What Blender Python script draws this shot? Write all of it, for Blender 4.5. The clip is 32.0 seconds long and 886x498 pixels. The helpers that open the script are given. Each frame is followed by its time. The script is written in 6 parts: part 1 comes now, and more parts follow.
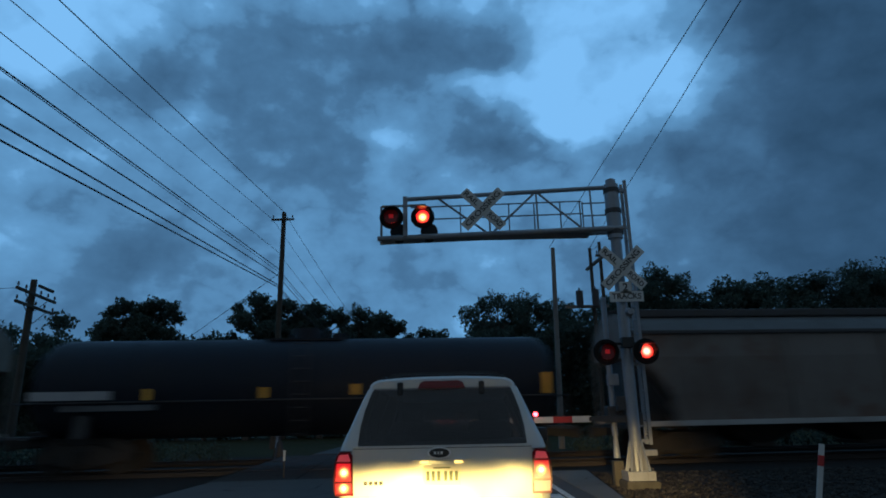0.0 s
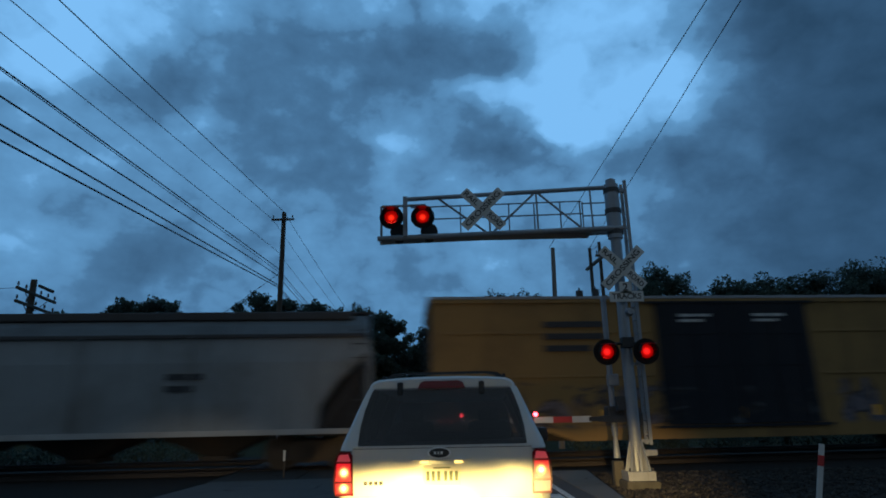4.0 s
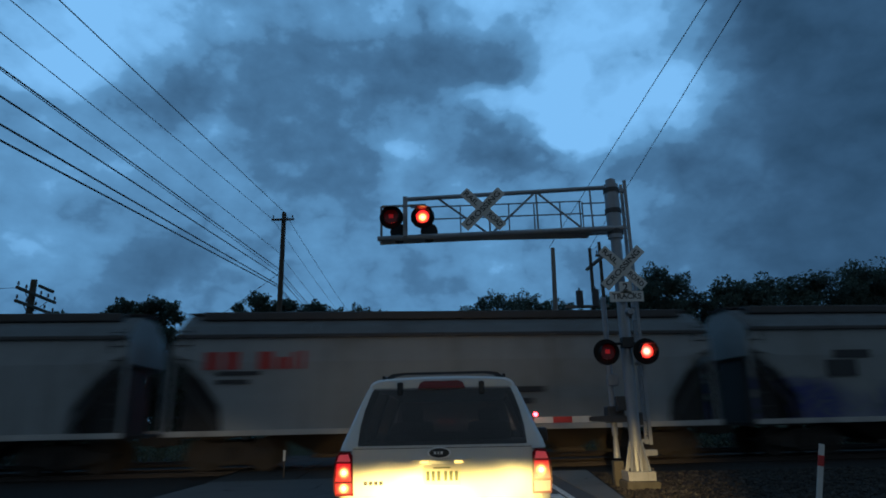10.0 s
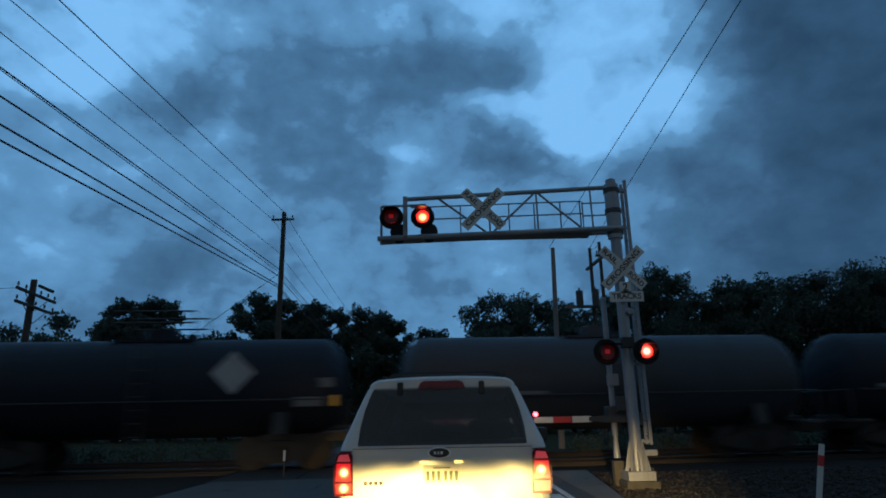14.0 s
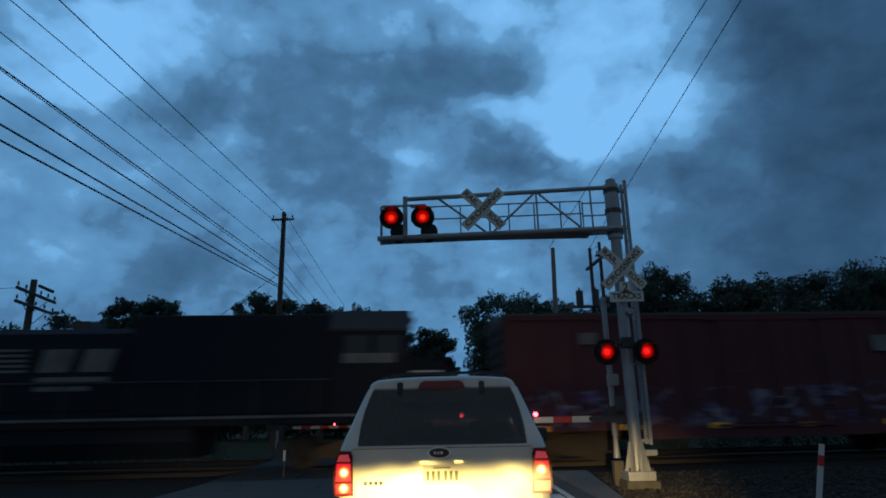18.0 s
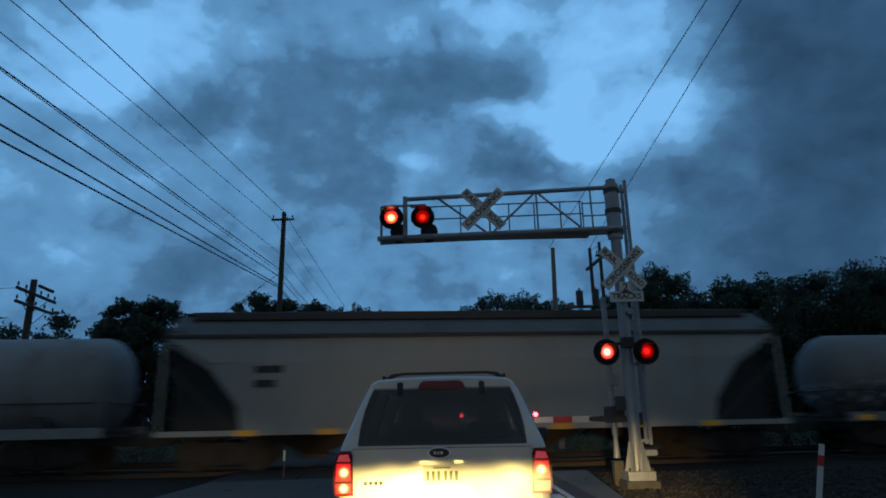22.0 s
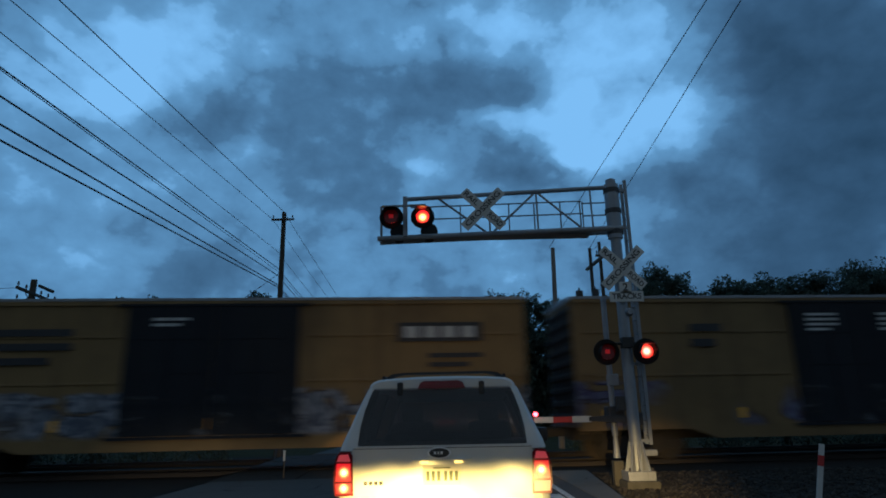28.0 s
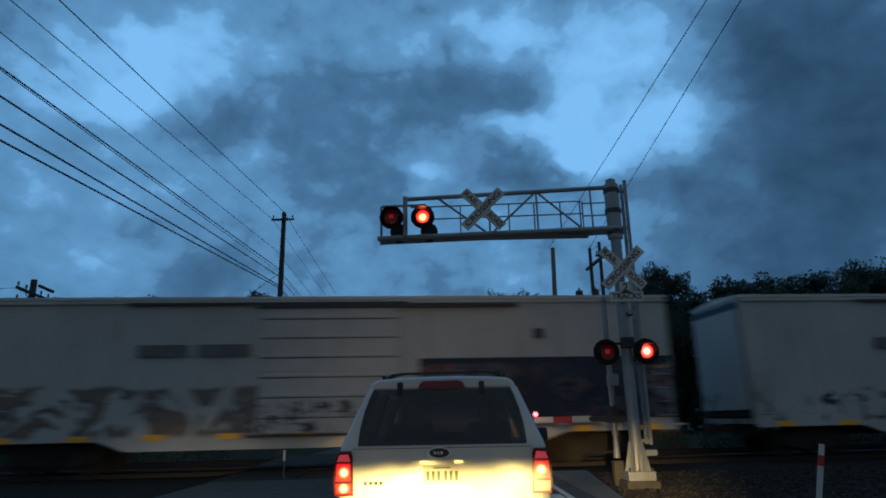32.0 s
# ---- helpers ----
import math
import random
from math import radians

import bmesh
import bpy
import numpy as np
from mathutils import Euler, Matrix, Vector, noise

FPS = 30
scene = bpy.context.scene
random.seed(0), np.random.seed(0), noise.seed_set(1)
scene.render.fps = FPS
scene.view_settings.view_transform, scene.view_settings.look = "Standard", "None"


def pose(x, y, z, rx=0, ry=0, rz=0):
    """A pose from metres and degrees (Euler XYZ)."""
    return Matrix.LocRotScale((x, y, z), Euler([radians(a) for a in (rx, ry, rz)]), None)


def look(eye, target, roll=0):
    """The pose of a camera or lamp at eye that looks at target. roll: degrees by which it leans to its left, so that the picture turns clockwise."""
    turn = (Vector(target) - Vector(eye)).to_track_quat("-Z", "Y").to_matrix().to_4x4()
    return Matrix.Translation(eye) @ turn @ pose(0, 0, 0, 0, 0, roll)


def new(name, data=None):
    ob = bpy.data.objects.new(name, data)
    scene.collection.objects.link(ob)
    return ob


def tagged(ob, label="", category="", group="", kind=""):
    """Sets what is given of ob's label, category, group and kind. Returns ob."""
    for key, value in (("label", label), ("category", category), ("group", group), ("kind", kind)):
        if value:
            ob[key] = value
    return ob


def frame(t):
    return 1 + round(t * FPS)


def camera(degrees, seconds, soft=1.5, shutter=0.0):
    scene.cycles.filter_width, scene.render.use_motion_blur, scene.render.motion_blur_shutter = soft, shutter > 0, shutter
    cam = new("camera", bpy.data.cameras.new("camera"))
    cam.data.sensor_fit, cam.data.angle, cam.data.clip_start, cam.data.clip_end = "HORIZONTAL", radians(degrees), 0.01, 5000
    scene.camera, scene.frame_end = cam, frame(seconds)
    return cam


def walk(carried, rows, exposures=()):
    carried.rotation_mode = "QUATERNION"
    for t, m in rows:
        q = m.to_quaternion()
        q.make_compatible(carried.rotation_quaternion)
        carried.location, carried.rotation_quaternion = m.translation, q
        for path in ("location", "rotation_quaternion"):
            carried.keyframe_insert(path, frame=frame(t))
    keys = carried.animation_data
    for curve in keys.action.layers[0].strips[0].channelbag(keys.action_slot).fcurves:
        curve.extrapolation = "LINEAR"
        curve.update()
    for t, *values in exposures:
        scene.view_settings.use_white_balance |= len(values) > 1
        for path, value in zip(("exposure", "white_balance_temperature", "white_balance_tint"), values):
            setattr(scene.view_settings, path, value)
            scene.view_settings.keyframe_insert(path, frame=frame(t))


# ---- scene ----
cam = camera(70.95, 32.0, soft=1.8, shutter=0.6)
EYE = (0.0, 0.0, 1.35)
AIM = (0.0, math.cos(radians(15.2)), 1.35 + math.sin(radians(15.2)))
walk(cam, [(0.0, look(EYE, AIM, -1.2)), (32.0, look(EYE, AIM, -1.2))])

# ---- world and light ----
world = bpy.data.worlds.new("dusk")
scene.world = world
world.use_nodes = True
wn = world.node_tree.nodes
sky = wn.new("ShaderNodeTexSky")
sky.sky_type, sky.sun_disc = "NISHITA", False
sky.sun_elevation, sky.sun_rotation = radians(-3.0), radians(200)
world.node_tree.links.new(sky.outputs[0], wn["Background"].inputs[0])
wn["Background"].inputs[1].default_value = 0.1


def spot(name, at, target, watts, degrees, blend, colour, radius):
    """A headlamp of a car."""
    data = bpy.data.lights.new(name, "SPOT")
    data.energy, data.color, data.shadow_soft_size = watts, colour, radius
    data.spot_size, data.spot_blend = radians(degrees), blend
    ob = new(name, data)
    ob.matrix_world = look(at, target)
    return ob


# low beams of the car that carries the camera: cut off just above the horizontal
HEAD = (1.0, 0.76, 0.36)
for hx in (-0.62, 0.62):
    spot("headlight_beam", (hx - 0.05, 0.6, 0.78), (hx * 1.05 - 0.05, 5.6, 0.78 - 5.0 * math.tan(radians(34.0))), 480, 72, 0.06, HEAD, 0.05)

# the flat tops of the beams, bright just under the horizontal
for hx, tx, watts in ((-0.67, -0.76, 1300), (-0.67, -0.44, 2500), (-0.67, -0.12, 2300), (0.57, 0.16, 1500), (0.57, 0.46, 1000), (0.57, 0.76, 850)):
    spot("headlight_beam", (hx, 0.6, 0.78), (tx - 0.045, 5.35, 0.48), watts * 1.2, 12.6, 0.45, (1.0, 0.70, 0.19), 0.05)

# the spill to the other side of the road
spot("headlight_beam", (-0.67, 0.62, 0.78), (-4.6, 11.5, -1.2), 3600, 27, 1.0, (1.0, 0.80, 0.52), 0.05)

# the kerb-side lobe of the low beam
spot("headlight_beam", (0.57, 0.62, 0.78), (3.9, 13.6, -1.1), 9500, 21, 1.0, (1.0, 0.68, 0.28), 0.05)

# ---- geometry kit ----


def box(bm, x0, x1, y0, y1, z0, z1, bevel=0.0):
    m = Matrix.LocRotScale(((x0 + x1) / 2, (y0 + y1) / 2, (z0 + z1) / 2), None, (x1 - x0, y1 - y0, z1 - z0))
    made = bmesh.ops.create_cube(bm, size=1.0, matrix=m)["verts"]
    if bevel:
        edges = {e for v in made for e in v.link_edges}
        bmesh.ops.bevel(bm, geom=list(edges), offset=bevel, segments=2, affect="EDGES", profile=0.6)
    return bm


def tube(bm, a, b, r, r2=None, seg=10):
    a, b = Vector(a), Vector(b)
    d = b - a
    m = Matrix.Translation((a + b) / 2) @ d.to_track_quat("Z", "Y").to_matrix().to_4x4()
    bmesh.ops.create_cone(bm, cap_ends=True, segments=seg, radius1=r, radius2=r if r2 is None else r2, depth=d.length, matrix=m)
    return bm


def bar(bm, a, b, w, h):
    """A square bar from a to b, w wide across and h along the local up."""
    a, b = Vector(a), Vector(b)
    d = b - a
    m = Matrix.Translation((a + b) / 2) @ d.to_track_quat("Z", "Y").to_matrix().to_4x4() @ Matrix.Diagonal((w, h, d.length, 1))
    bmesh.ops.create_cube(bm, size=1.0, matrix=m)
    return bm


def prism(bm, outline, a, b, axis="x"):
    """An outline of (u, v) drawn out from a to b: along x it is (y, z), along y it is (x, z)."""
    def at(w, u, v):
        return (w, u, v) if axis == "x" else (u, w, v) if axis == "y" else (u, v, w)
    one = [bm.verts.new(at(a, *p)) for p in outline]
    two = [bm.verts.new(at(b, *p)) for p in outline]
    n = len(outline)
    bm.faces.new(one)
    bm.faces.new(two[::-1])
    for i in range(n):
        bm.faces.new((one[i], two[i], two[(i + 1) % n], one[(i + 1) % n]))
    bmesh.ops.recalc_face_normals(bm, faces=bm.faces)
    return bm


def loft(bm, rings, caps=True):
    """Skin over closed rings of equally many points."""
    rows = [[bm.verts.new(p) for p in ring] for ring in rings]
    n = len(rows[0])
    for a, b in zip(rows, rows[1:]):
        for i in range(n):
            bm.faces.new((a[i], a[(i + 1) % n], b[(i + 1) % n], b[i]))
    if caps:
        bm.faces.new(rows[0][::-1])
        bm.faces.new(rows[-1])
    bmesh.ops.recalc_face_normals(bm, faces=bm.faces)
    return bm


def B():
    return bmesh.new()


def finish(bm, name, material, smooth=False):
    me = bpy.data.meshes.new(name)
    if smooth:
        for f in bm.faces:
            f.smooth = True
    bm.to_mesh(me)
    bm.free()
    me.materials.append(material)
    if smooth:
        me.set_sharp_from_angle(angle=radians(38))
    return me


def part(name, bm, material, parent, label="", smooth=False, at=None):
    ob = new(name, finish(bm, name, material, smooth) if isinstance(bm, bmesh.types.BMesh) else bm)
    ob.parent = parent
    if at is not None:
        ob.matrix_basis = at
    return tagged(ob, label) if label else ob


def thing(name, at, label, category, group="", kind=""):
    ob = new(name)
    ob.empty_display_size = 0.3
    ob.matrix_basis = at
    return tagged(ob, label, category, group, kind)


def solid(name, bm, material, label, category, group="", kind="", smooth=False, at=None):
    ob = new(name, finish(bm, name, material, smooth))
    if at is not None:
        ob.matrix_basis = at
    return tagged(ob, label, category, group, kind)


def lettering(name, words, size, material, parent, at, width=None):
    """Raised letters in the built-in font, as one mesh in the local x-z plane that faces -y."""
    curve = bpy.data.curves.new(name, "FONT")
    curve.body, curve.size, curve.extrude = words, size, 0.002
    curve.align_x, curve.align_y = "CENTER", "CENTER"
    curve.offset = size * 0.018
    tmp = bpy.data.objects.new(name, curve)
    scene.collection.objects.link(tmp)
    me = bpy.data.meshes.new_from_object(tmp.evaluated_get(bpy.context.evaluated_depsgraph_get()))
    bpy.data.objects.remove(tmp)
    me.materials.clear()
    me.materials.append(material)
    if width:
        xs = [v.co.x for v in me.vertices]
        k = width / (max(xs) - min(xs))
        me.transform(Matrix.Diagonal((k, 1, 1, 1)))
    me.transform(Matrix.Rotation(radians(90), 4, "X"))
    ob = new(name, me)
    ob.parent = parent
    ob.matrix_basis = at
    return ob


# ---- materials ----


class N:
    """A small hand for node trees."""

    def __init__(self, name):
        self.m = bpy.data.materials.new(name)
        self.m.use_nodes = True
        self.t = self.m.node_tree
        self.t.nodes.clear()
        self.out = self.t.nodes.new("ShaderNodeOutputMaterial")

    def node(self, kind, **ins):
        n = self.t.nodes.new(kind)
        for k, v in ins.items():
            self.put(n.inputs[int(k[1:]) if k[0] == "i" and k[1:].isdigit() else k.replace("_", " ")], v)
        return n

    def put(self, socket, v):
        if isinstance(v, bpy.types.NodeSocket):
            self.t.links.new(v, socket)
        elif v is not None:
            socket.default_value = v

    def math(self, op, a, b=None, c=None, clamp=False):
        n = self.t.nodes.new("ShaderNodeMath")
        n.operation, n.use_clamp = op, clamp
        for s, v in zip(n.inputs, (a, b, c)):
            self.put(s, v)
        return n.outputs[0]

    def ramp(self, v, a, b, lo=0.0, hi=1.0):
        n = self.t.nodes.new("ShaderNodeMapRange")
        n.interpolation_type = "SMOOTHSTEP"
        for s, x in zip(n.inputs, (v, a, b, lo, hi)):
            self.put(s, x)
        return n.outputs[0]

    def mix(self, f, a, b, kind="MIX"):
        n = self.t.nodes.new("ShaderNodeMix")
        n.data_type, n.blend_type, n.clamp_factor = "RGBA", kind, True
        self.put(n.inputs[0], f)
        self.put(n.inputs[6], (*a, 1) if isinstance(a, tuple) else a)
        self.put(n.inputs[7], (*b, 1) if isinstance(b, tuple) else b)
        return n.outputs[2]

    def coords(self, which="Object"):
        return self.t.nodes.new("ShaderNodeTexCoord").outputs[which]

    def noise(self, vec, scale, detail=4, rough=0.55, stretch=None, w=None):
        if stretch:
            mp = self.node("ShaderNodeMapping", Vector=vec)
            mp.inputs["Scale"].default_value = stretch
            vec = mp.outputs[0]
        n = self.node("ShaderNodeTexNoise", Vector=vec, Scale=scale, Detail=detail, Roughness=rough)
        return n.outputs[0]

    def xyz(self, vec):
        return self.node("ShaderNodeSeparateXYZ", Vector=vec).outputs

    def bsdf(self, colour, rough, metal=0.0, bump=None, dist=0.01, strength=0.6, **more):
        p = self.node("ShaderNodeBsdfPrincipled", Roughness=rough, Metallic=metal, **more)
        self.put(p.inputs["Base Color"], (*colour, 1) if isinstance(colour, tuple) else colour)
        if bump is not None:
            bn = self.node("ShaderNodeBump", Height=bump, Strength=strength, Distance=dist)
            self.t.links.new(bn.outputs[0], p.inputs["Normal"])
        self.t.links.new(p.outputs[0], self.out.inputs[0])
        return self.m


def worn(name, colour, dirt=(0.05, 0.04, 0.03), rough=0.6, metal=0.0, amount=0.5, scale=1.0, streak=0.4, bump=0.004):
    """Paint or metal with grime at two scales and streaks that run down."""
    n = N(name)
    co = n.coords()
    big = n.noise(co, 0.6 * scale, 5, 0.6)
    fine = n.noise(co, 9 * scale, 6, 0.7)
    run = n.noise(co, 1.0 * scale, 4, 0.6, stretch=(5, 5, 0.35))
    info = n.node("ShaderNodeObjectInfo").outputs["Random"]
    f = n.math("ADD", n.math("MULTIPLY", n.ramp(big, 0.4, 0.75), amount), n.math("MULTIPLY", n.ramp(run, 0.5, 0.8), streak), clamp=True)
    f = n.math("MULTIPLY", f, n.math("MULTIPLY_ADD", info, 0.4, 0.8), clamp=True)
    tone = n.mix(n.math("MULTIPLY", fine, 0.35), colour, tuple(c * 0.55 for c in colour))
    col = n.mix(f, tone, dirt)
    r = n.math("MULTIPLY_ADD", fine, 0.3, rough - 0.15, clamp=True)
    return n.bsdf(col, r, metal, bump=n.math("ADD", fine, big), dist=bump)


def glowing(name, colour, strength, base=(0.2, 0.02, 0.02)):
    n = N(name)
    p = n.node("ShaderNodeBsdfPrincipled", Roughness=0.3)
    p.inputs["Base Color"].default_value = (*base, 1)
    p.inputs["Emission Color"].default_value = (*colour, 1)
    p.inputs["Emission Strength"].default_value = strength
    n.t.links.new(p.outputs[0], n.out.inputs[0])
    return n.m


STEEL = worn("galvanised_steel", (0.30, 0.325, 0.36), (0.10, 0.095, 0.095), 0.5, 0.3, 0.35, 2.0, 0.3, 0.002)
DARKSTEEL = worn("dark_steel", (0.06, 0.06, 0.065), (0.05, 0.035, 0.02), 0.6, 0.3, 0.5, 2.0)
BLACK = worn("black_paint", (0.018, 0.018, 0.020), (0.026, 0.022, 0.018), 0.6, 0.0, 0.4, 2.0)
TRUCKMAT = worn("grimy_bogie_iron", (0.03, 0.027, 0.025), (0.05, 0.032, 0.02), 0.8, 0.1, 0.6, 3.0)
RAILSTEEL = worn("rail_steel", (0.026, 0.019, 0.016), (0.018, 0.012, 0.009), 0.7, 0.1, 0.5, 3.0)
WHITEPAINT = worn("white_sheeting", (0.62, 0.62, 0.60), (0.25, 0.23, 0.2), 0.5, 0.0, 0.25, 3.0, 0.15)
REDPAINT = worn("red_sheeting", (0.5, 0.03, 0.03), (0.12, 0.03, 0.02), 0.45, 0.0, 0.2, 3.0)
SIGNBLACK = worn("sign_black", (0.015, 0.015, 0.016), (0.02, 0.02, 0.02), 0.5, 0.0, 0.1)
CONCRETE = worn("weathered_concrete", (0.36, 0.34, 0.31), (0.14, 0.12, 0.10), 0.85, 0.0, 0.5, 2.5, 0.2, 0.006)
POLEWOOD = worn("creosoted_wood", (0.075, 0.058, 0.042), (0.03, 0.025, 0.02), 0.85, 0.0, 0.5, 4.0, 0.5, 0.008)
GREYWOOD = worn("grey_weathered_wood", (0.22, 0.20, 0.18), (0.08, 0.07, 0.06), 0.85, 0.0, 0.4, 4.0, 0.5, 0.008)
WIRE = worn("cable_black", (0.02, 0.02, 0.022), (0.03, 0.03, 0.03), 0.6)


def lit_lens(name, rim, hot, width, centres, fold=False):
    """A coloured lens lit from behind by bulbs: brightest before each bulb. centres: (x, z) in the part's own space."""
    n = N(name)
    x, y, z = n.xyz(n.coords())
    x = n.math("ABSOLUTE", x) if fold else x
    total = None
    for cx, cz in centres:
        d = n.math("ADD", n.math("POWER", n.math("SUBTRACT", x, cx), 2.0), n.math("POWER", n.math("SUBTRACT", z, cz), 2.0))
        g = n.math("EXPONENT", n.math("MULTIPLY", d, -1.0 / width ** 2))
        total = g if total is None else n.math("ADD", total, g)
    cell = n.node("ShaderNodeTexVoronoi", Vector=n.coords(), Scale=90.0).outputs[0]
    total = n.math("MULTIPLY", total, n.math("MULTIPLY_ADD", cell, -0.5, 1.2))
    p = n.node("ShaderNodeBsdfPrincipled", Roughness=0.25)
    p.inputs["Base Color"].default_value = (0.2, 0.01, 0.01, 1)
    n.put(p.inputs["Emission Color"], n.mix(1.0, rim, n.mix(total, (0, 0, 0), hot), "ADD"))
    p.inputs["Emission Strength"].default_value = 1.0
    n.t.links.new(p.outputs[0], n.out.inputs[0])
    return n.m


REDLIT = lit_lens("red_lens_lit", (1.3, 0.03, 0.02), (12.0, 2.7, 1.7), 0.062, ((0, 0),))
REDFAR = lit_lens("red_lens_lit_far", (4.0, 0.06, 0.14), (12.0, 4.2, 1.4), 0.09, ((0, 0),))
REDORANGE = lit_lens("red_lens_lit_high", (1.5, 0.03, 0.035), (12.0, 5.0, 1.2), 0.055, ((0, -0.02),))
REDHOT = glowing("red_lens_core", (1.0, 0.06, 0.09), 12.0)
MATTBLACK = worn("matt_black_enamel", (0.006, 0.006, 0.006), (0.008, 0.007, 0.006), 0.95, 0.0, 0.3, 3.0)
# faint glow of the added blades, in place of an unlit red lens
REDDIM = glowing("blade_dim_red", (1.0, 0.01, 0.02), 0.012, (0.012, 0.003, 0.003))
# ---- sky ----


def cloud_material():
    """An overcast dusk sky: layered cloud with a bright break; axes follow the main view so that masses can be laid out."""
    n = N("cloud_layer")
    co = n.node("ShaderNodeVectorMath", i0=n.coords())
    co.operation = "NORMALIZE"
    d = co.outputs[0]
    x, y, z = n.xyz(d)
    ct, st = math.cos(radians(15.2)), math.sin(radians(15.2))
    fwd = n.math("MAXIMUM", n.math("ADD", n.math("MULTIPLY", y, ct), n.math("MULTIPLY", z, st)), 0.2)
    up = n.math("SUBTRACT", n.math("MULTIPLY", z, ct), n.math("MULTIPLY", y, st))
    px = n.math("MULTIPLY", n.math("DIVIDE", n.math("SUBTRACT", x, n.math("MULTIPLY", up, 0.021)), fwd), 1.1)
    py = n.math("MULTIPLY", n.math("DIVIDE", n.math("ADD", up, n.math("MULTIPLY", x, 0.021)), fwd), 1.1)
    v = n.node("ShaderNodeVectorMath", i0=d, i1=(1.0, 1.0, 1.35))
    v.operation = "MULTIPLY"
    v = v.outputs[0]
    # billowing displacement at three sizes
    for scale, detail, ax, ay in ((4.5, 2, 0.15, 0.12), (13.0, 2, 0.085, 0.07), (34.0, 3, 0.030, 0.026)):
        wn1 = n.node("ShaderNodeTexNoise", Vector=v, Scale=scale, Detail=detail, Roughness=0.5)
        wx, wy, _ = n.xyz(wn1.outputs[1])
        px = n.math("ADD", px, n.math("MULTIPLY_ADD", wx, ax, -ax / 2))
        py = n.math("ADD", py, n.math("MULTIPLY_ADD", wy, ay, -ay / 2))
    # cloud masses: place, half sizes, lightness
    masses = (
        (0.265, 0.245, 0.12, 0.065, 0.34), (0.11, 0.250, 0.07, 0.022, 0.20), (0.21, 0.345, 0.06, 0.05, 0.22), (0.41, 0.275, 0.065, 0.06, 0.26), (0.235, 0.19, 0.05, 0.03, 0.22),
        (0.05, 0.42, 0.075, 0.05, 0.28), (0.30, 0.42, 0.16, 0.06, 0.26), (-0.09, 0.42, 0.05, 0.04, 0.08),
        (-0.50, 0.39, 0.11, 0.06, 0.32), (-0.63, 0.31, 0.08, 0.04, 0.22), (-0.70, 0.37, 0.13, 0.10, 0.22), (-0.395, 0.255, 0.02, 0.04, 0.12),
        (-0.72, 0.12, 0.10, 0.03, 0.12), (-0.68, 0.02, 0.09, 0.05, 0.15), (-0.60, 0.20, 0.09, 0.025, 0.07), (-0.04, 0.17, 0.05, 0.03, 0.15), (-0.075, 0.13, 0.03, 0.05, 0.13),
        (0.10, -0.02, 0.05, 0.02, 0.12), (-0.34, 0.10, 0.09, 0.02, 0.08), (-0.20, 0.0, 0.12, 0.03, 0.05),
        (-0.17, 0.31, 0.18, 0.10, -0.09), (0.00, 0.33, 0.14, 0.07, -0.13), (-0.22, 0.17, 0.12, 0.07, -0.10), (0.09, 0.165, 0.085, 0.045, -0.16), (0.20, 0.145, 0.10, 0.02, -0.10),
        (-0.47, 0.255, 0.065, 0.04, -0.17), (-0.50, 0.0, 0.08, 0.035, -0.16), (-0.60, 0.07, 0.10, 0.03, -0.08), (0.40, 0.14, 0.09, 0.04, -0.10), (0.72, 0.25, 0.21, 0.36, -0.44), (0.56, 0.40, 0.06, 0.08, -0.16), (0.40, 0.0, 0.25, 0.10, -0.05),
    )
    total = None
    for mx, my, sx, sy, a in masses:
        ex = n.math("POWER", n.math("MULTIPLY", n.math("SUBTRACT", px, mx), 1 / sx), 2.0)
        ey = n.math("POWER", n.math("MULTIPLY", n.math("SUBTRACT", py, my), 1 / sy), 2.0)
        g = n.math("MULTIPLY", n.math("EXPONENT", n.math("MULTIPLY", n.math("POWER", n.math("ADD", ex, ey), 1.5), -0.55)), a)
        total = g if total is None else n.math("ADD", total, g)
    total = n.math("MULTIPLY", total, n.ramp(y, 0.05, 0.4))
    puff = n.node("ShaderNodeTexNoise", Vector=v, Scale=5.0, Detail=4, Roughness=0.5, Distortion=0.15).outputs[0]
    wisp = n.node("ShaderNodeTexNoise", Vector=v, Scale=14.0, Detail=5, Roughness=0.52).outputs[0]
    lump = n.node("ShaderNodeTexNoise", Vector=v, Scale=9.5, Detail=4, Roughness=0.55).outputs[0]
    lump = n.math("ABSOLUTE", n.math("MULTIPLY_ADD", lump, 4.0, -2.0))
    # billows with firm edges over soft layers
    lift = n.math("ADD", total, n.math("ADD", n.math("MULTIPLY_ADD", puff, 0.6, -0.30), n.math("MULTIPLY_ADD", wisp, 0.45, -0.225)))
    lift = n.math("ADD", lift, n.math("MULTIPLY_ADD", lump, 0.20, -0.09))
    firm = n.math("ADD", n.ramp(lift, -0.14, -0.05), n.ramp(lift, 0.10, 0.17))
    val = n.math("ADD", n.math("MULTIPLY", total, 0.90), n.math("MULTIPLY_ADD", puff, 0.30, 0.505))
    val = n.math("ADD", val, n.math("MULTIPLY_ADD", firm, 0.06, -0.06))
    val = n.math("ADD", val, n.math("MULTIPLY_ADD", wisp, 0.30, -0.15))
    val = n.math("ADD", val, n.math("MULTIPLY_ADD", lump, 0.13, -0.055))
    cr = n.t.nodes.new("ShaderNodeValToRGB")
    n.put(cr.inputs[0], val)
    e = cr.color_ramp.elements
    e[0].position, e[0].color = 0.0, (0.017, 0.050, 0.101, 1)
    e[1].position, e[1].color = 1.0, (0.205, 0.51, 0.91, 1)
